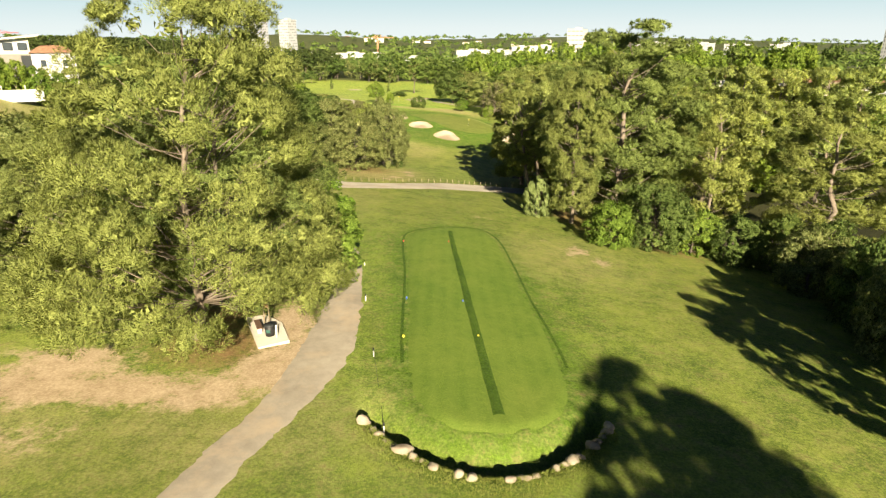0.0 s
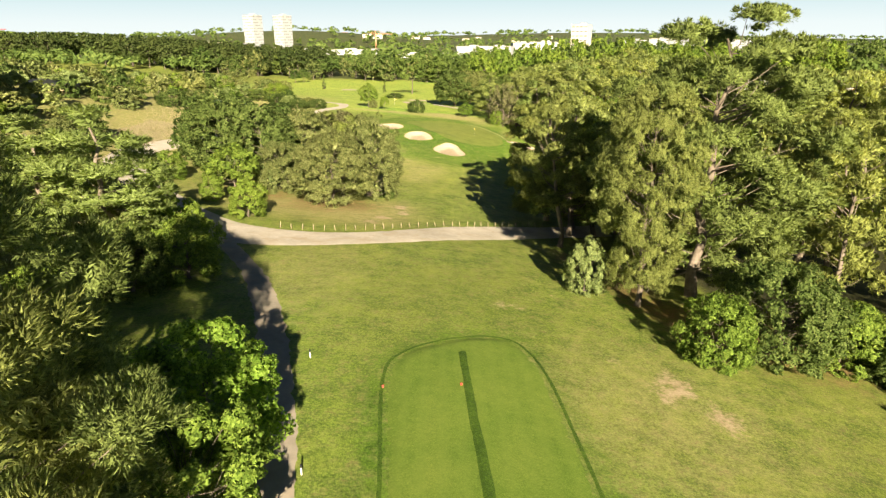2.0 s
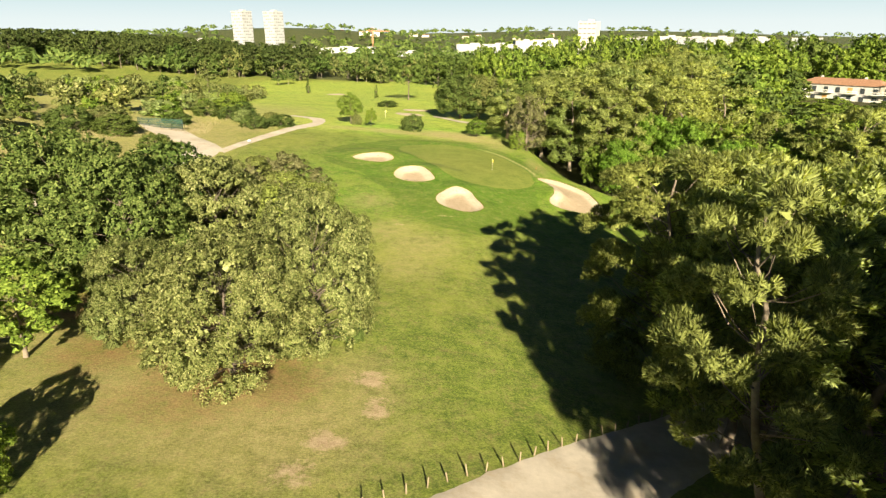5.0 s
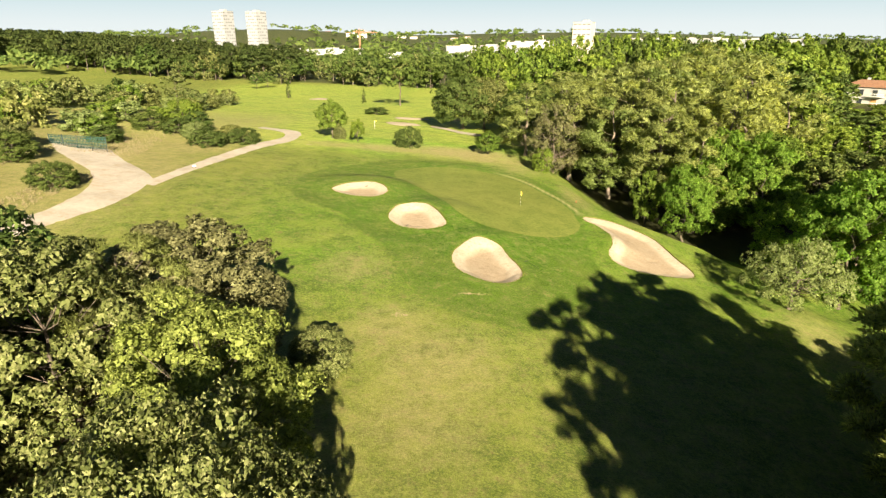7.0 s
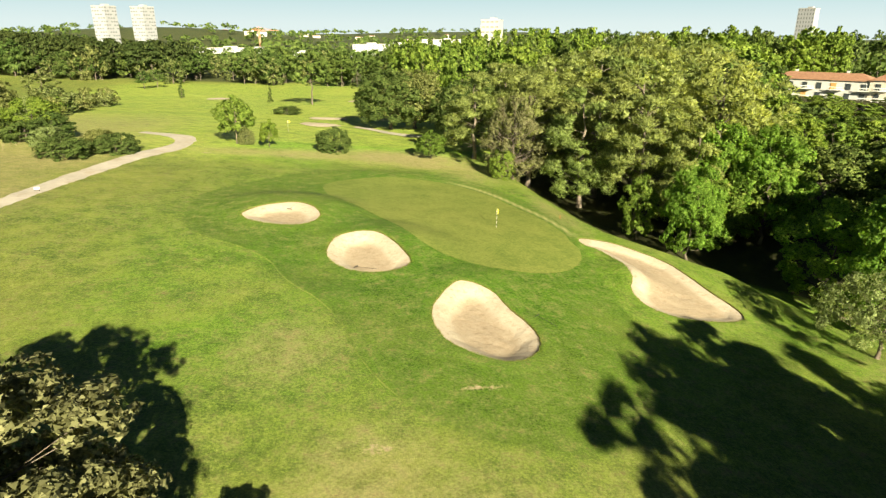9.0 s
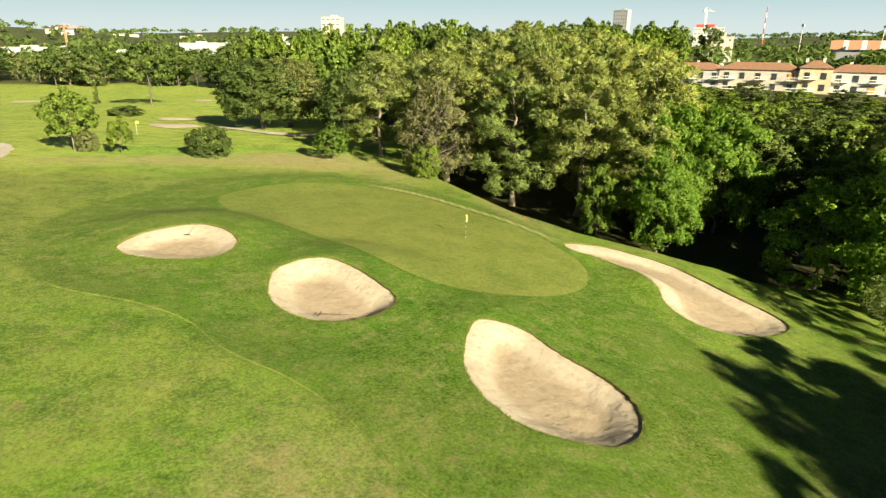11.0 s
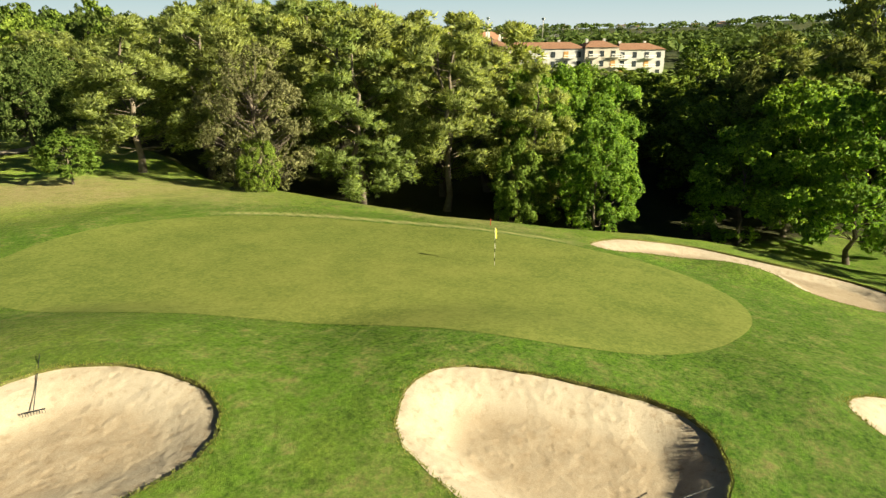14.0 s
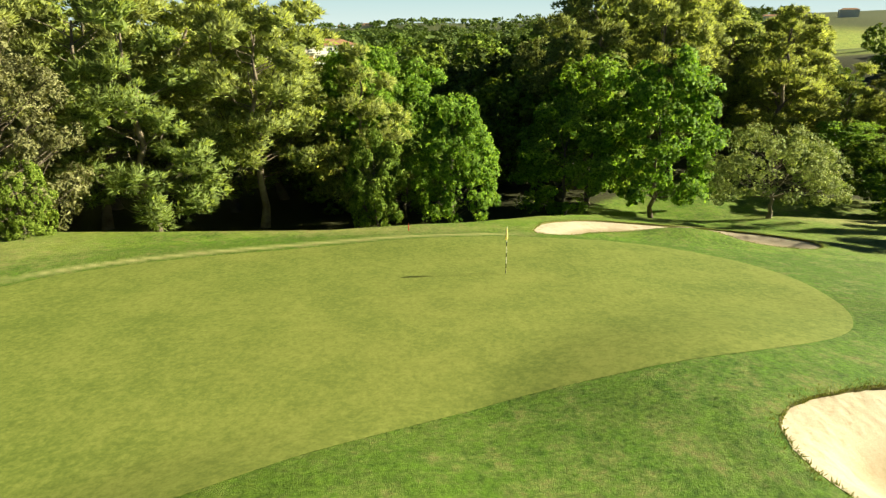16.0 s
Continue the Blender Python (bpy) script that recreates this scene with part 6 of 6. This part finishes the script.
for a, far, w, h, z in ((-13.2, 1150, 46, 22, -22), (-11.2, 1170, 40, 21, -22), (-8.8, 1160, 62, 24, -24), (-6.4, 1150, 40, 23, -24), (-2.6, 1010, 40, 14, -20), (0.6, 1000, 36, 13, -20), (3.2, 1100, 44, 22, -16), (5.6, 1120, 52, 22, -16), (8.0, 1180, 30, 26, -14), (10.0, 1200, 44, 27, -13),
                        (18.2, 1230, 40, 31, -13), (20.6, 1250, 34, 33, -12), (22.6, 1240, 40, 31, -12), (24.6, 1260, 36, 32, -12), (27.5, 1300, 40, 30, -12), (31, 1340, 40, 30, -12), (-21.6, 1010, 36, 24, -8), (-17.8, 1040, 18, 22, -8)):
    x, y = toward(a, far)
    block("white_building", x, y, w * 1.25, 20, h * 0.8, -a + rng.uniform(-20, 20), GREY_CONCRETE, max(2, int(h / 4)), 7, "low white block of flats among far trees", "building", "white town blocks", z=z, win=(2.2, 1.3), skip=4)
x, y = toward(45.5, 520)
block("white_building", x, y, 20, 14, 20, -45, CREAM, 4, 4, "cream block of flats behind the wood", "building", z=-6, win=(1.4, 1.4))
# far villas on the hills
for i in range(34):
    a = rng.uniform(-12, 12) if i < 16 else rng.uniform(60, 85)
    far = rng.uniform(1500, 2300)
    x, y = toward(a, far)
    pitched("far_house", x, y, rng.uniform(14, 30), 12, rng.uniform(6, 11), -a, "small pale house on a far wooded hill", "far houses", (WHITE, CREAM)[i % 2], floors=1, cols=3)


def crane(a, far, top, z, mat, label):
    x, y = toward(a, far)
    c = root("tower_crane", x, y, label, "crane", "tower cranes", 20, z)
    h = top - z
    rods("mast", mat, c, *[(0.5, 0.5, (u, v, 0), (u, v, h)) for u in (-1.1, 1.1) for v in (-1.1, 1.1)], *[(0.3, 0.3, (-1.1, -1.1, k * 4), (1.1, -1.1, k * 4 + 4)) for k in range(int(h / 4))], sides=4)
    rods("jib", mat, c, (0.5, 0.3, (-14, 0, h), (38, 0, h)), (0.4, 0.3, (-14, 0, h + 2.5), (38, 0, h + 0.6)), sides=4)
    solid("counterweight", CONCRETE, c, ((4, 2, 3), pose(-12, 0, h - 1)))
    rods("tie", mat, c, (0.25, 0.25, (0, 0, h + 7), (26, 0, h + 1)), (0.25, 0.25, (0, 0, h + 7), (-12, 0, h + 1)), (0.6, 0.4, (0, 0, h), (0, 0, h + 7)), sides=4)


crane(-6.0, 1300, 24, -15, ORANGE, "orange tower crane over a building site")
crane(45.6, 1420, 64, -12, WHITE_PAINT, "white and red tower crane behind the wood")
crane(-38.0, 1250, 32, 0, RED, "small red tower crane behind the pine belt")
x, y = toward(50.0, 1500)
ms = root("radio_mast", x, y, "red and white striped radio mast on the skyline", "mast", z=0)
for i in range(7):
    rods("segment", (RED, WHITE_PAINT)[i % 2], ms, (1.5 - 0.12 * i, 1.4 - 0.12 * i, (0, 0, i * 10.5), (0, 0, i * 10.5 + 10.5)), sides=8)
# grandstand
gs = root("grandstand", 929, 729, "orange and white panelled stadium stand", "grandstand", turn=-59.6, z=-16)
solid("wall", GREY_CONCRETE, gs, ((124, 24, 14), pose(0, 0, 7)))
for i in range(11):
    solid("roof_panel", (ORANGE, WHITE_PAINT)[i % 2], gs, (((15, 7)[i % 2], 1.0, 13), pose(-56 + 11.2 * i, -12.6, 20.6, -14)))
for x, y in ((850, 800), (905, 690), (1010, 640), (1040, 800)):
    fm = root("floodlight_mast", x, y, "tall grey floodlight mast of a stadium", "mast", "floodlights", 60, -16)
    rods("pole", CONCRETE, fm, (0.8, 0.5, (0, 0, 0), (0, 0, 46)))
    solid("lamp_rack", WHITE_PAINT, fm, ((7, 1, 4), pose(0, 0, 47)))


# apartment house with terracotta roofs beyond the wood
def flats(x, y, w, d, h, turn, z, wall, bays, label):
    r = pitched("apartment_house", x, y, w, d, h, turn, label, "apartment houses", wall, z, 2.2, floors=0, cols=0)
    dark, shut = window_mesh(1.5, 2.0), window_mesh(1.7, 2.1, SHUTTER)
    slab_me = bpy.data.meshes.new("balcony")
    bm = bmesh.new()
    box(bm, (4.2, 1.6, 0.2), pose(0, 0, 0))
    box(bm, (4.2, 0.08, 0.25), pose(0, -0.76, 0.95))
    for k in range(10):
        box(bm, (0.05, 0.05, 0.9), pose(-1.95 + k * 0.433, -0.76, 0.5))
    bm.to_mesh(slab_me)
    bm.free()
    slab_me.materials.append(WHITE_PAINT)
    for f in range(3):
        for k in range(bays):
            u = (k + 0.5) / bays * w - w / 2
            zz = 1.6 + f * h / 3.1
            o = part("window", (dark, shut)[(k * 2 + f) % 5 == 0], r)
            o.matrix_basis = pose(u, -d / 2 - 0.03, zz)
            if k % 2 == 0:
                o = part("balcony", slab_me, r)
                o.matrix_basis = pose(u + 1.0, -d / 2 - 0.75, zz - 1.15)
    for u in (-0.3, 0.22):
        solid("chimney", WHITE, r, ((0.9, 0.7, 1.4), pose(u * w, 0.5, h + 2.2)))
    return r


FL = "white three-storey apartment house with terracotta roof and balconies"
at = np.array([150.0, 345.0])
way = np.array([0.616, -0.788])
for w, h, back, turn, wall, lab in ((30, 9.8, 0.0, -52, WHITE, FL), (24, 10.3, -0.8, -54, CREAM, "cream three-storey apartment house with ochre shutters"), (9, 11.3, -2.4, -52.5, OCHRE_WALL, "narrow yellow gabled bay of the apartment row"), (28, 10.2, 0.0, -52, WHITE, FL), (12, 10.6, -1.4, -53, CREAM, "cream apartment house with terracotta roof"), (18, 9.6, 0.6, -51, WHITE, FL)):
    c = at + way * w / 2 + np.array([0.788, 0.616]) * back
    flats(c[0], c[1], w + 0.4, 13, h, turn, -6.8, wall, max(2, round(w / 4.6)), lab)
    at = at + way * w
# villas on the hillside beside the tee
vx, vy = -90.5, 148.5
vz = ground_z(vx, vy) - 0.6
v = pitched("villa", vx, vy, 8.6, 8, 20.2 - vz, 35, "white villa with a terracotta roof above the scrub", "villas", WHITE, vz, 1.6, 2, 2)
vx, vy = -97, 144
vz = ground_z(vx, vy) - 0.6
vm = root("modern_villa", vx, vy, "modern villa with a sloping flat roof and dark windows", "house", turn=38, z=vz)
vh = 20.0 - vz
solid("wall", plain_mat("grey_timber_cladding", (0.24, 0.22, 0.19), 0.8), vm, ((12, 8, vh), pose(0, 0, vh / 2)))
solid("upper_wall", WHITE, vm, ((9, 7, 3.0), pose(-1, 0, vh + 1.5)))
solid("roof", CREAM, vm, ((12, 9.5, 0.4), pose(-0.5, 0, vh + 3.3, 0, -6)))
for u in (-3.5, -0.5, 2.2):
    solid("window", WINDOW_DARK, vm, ((1.8, 0.2, 1.6), pose(u, -3.55, vh + 1.6)))
solid("garage_door", DARK_METAL, vm, ((4, 0.2, 2.6), pose(3.5, -4.05, vh - 1.6)))
gw = root("garden_wall", -87, 126, "low white garden wall with posts", "wall", turn=30)
solid("wall", WHITE, gw, ((12, 0.4, 2.4), pose(0, 0, 1.0)))
for u in (-5, -1, 3):
    rods("post", CREAM, gw, (0.12, 0.12, (u, 0, 2.2), (u, 0, 3.1)))
for hx, hy in ((-79.5, 137), (-82.5, 135), (-85.5, 133), (-88.5, 131), (-91.5, 129), (-94.5, 127)):
    plant("garden_hedge", BUSHES[0], hx, hy, "tall yellow-green garden hedge before the villas", "hedge", "garden hedge", (1.15, 1.55), hx)
sh = root("shed", -99, 190, "low shed with a dark flat sheet roof in the scrub", "shed", turn=12)
solid("wall", WOOD, sh, ((11, 7, 1.5), pose(0, 0, 0.75)))
solid("roof", DARK_METAL, sh, ((13, 9, 0.25), pose(0, 0, 1.8, 8)))
for x, y, w, t in ((560, -60, 16, 80), (585, -95, 18, 70), (600, -40, 14, 95), (640, -110, 20, 80), (650, -60, 16, 85), (690, -140, 18, 75), (620, -160, 16, 70), (700, -80, 18, 85)):
    pitched("hill_house", x, y, w, 10, 7, t, "pale villa on the hillside across the valley", "hillside villas", (WHITE, CREAM)[int(x) % 2], floors=2, cols=4)

# glowing ring all round, painted as the pale hazy sky over the horizon
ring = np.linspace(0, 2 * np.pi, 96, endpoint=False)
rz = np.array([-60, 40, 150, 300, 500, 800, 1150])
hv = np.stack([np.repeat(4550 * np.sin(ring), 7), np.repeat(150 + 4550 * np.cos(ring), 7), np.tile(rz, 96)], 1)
tagged(new("backdrop", np_mesh("backdrop", hv, grid_faces(96, 7, True), [HAZE_GLOW], True)), "glowing backdrop ring painted as pale hazy evening sky over the horizon", "sky", kind="structure")
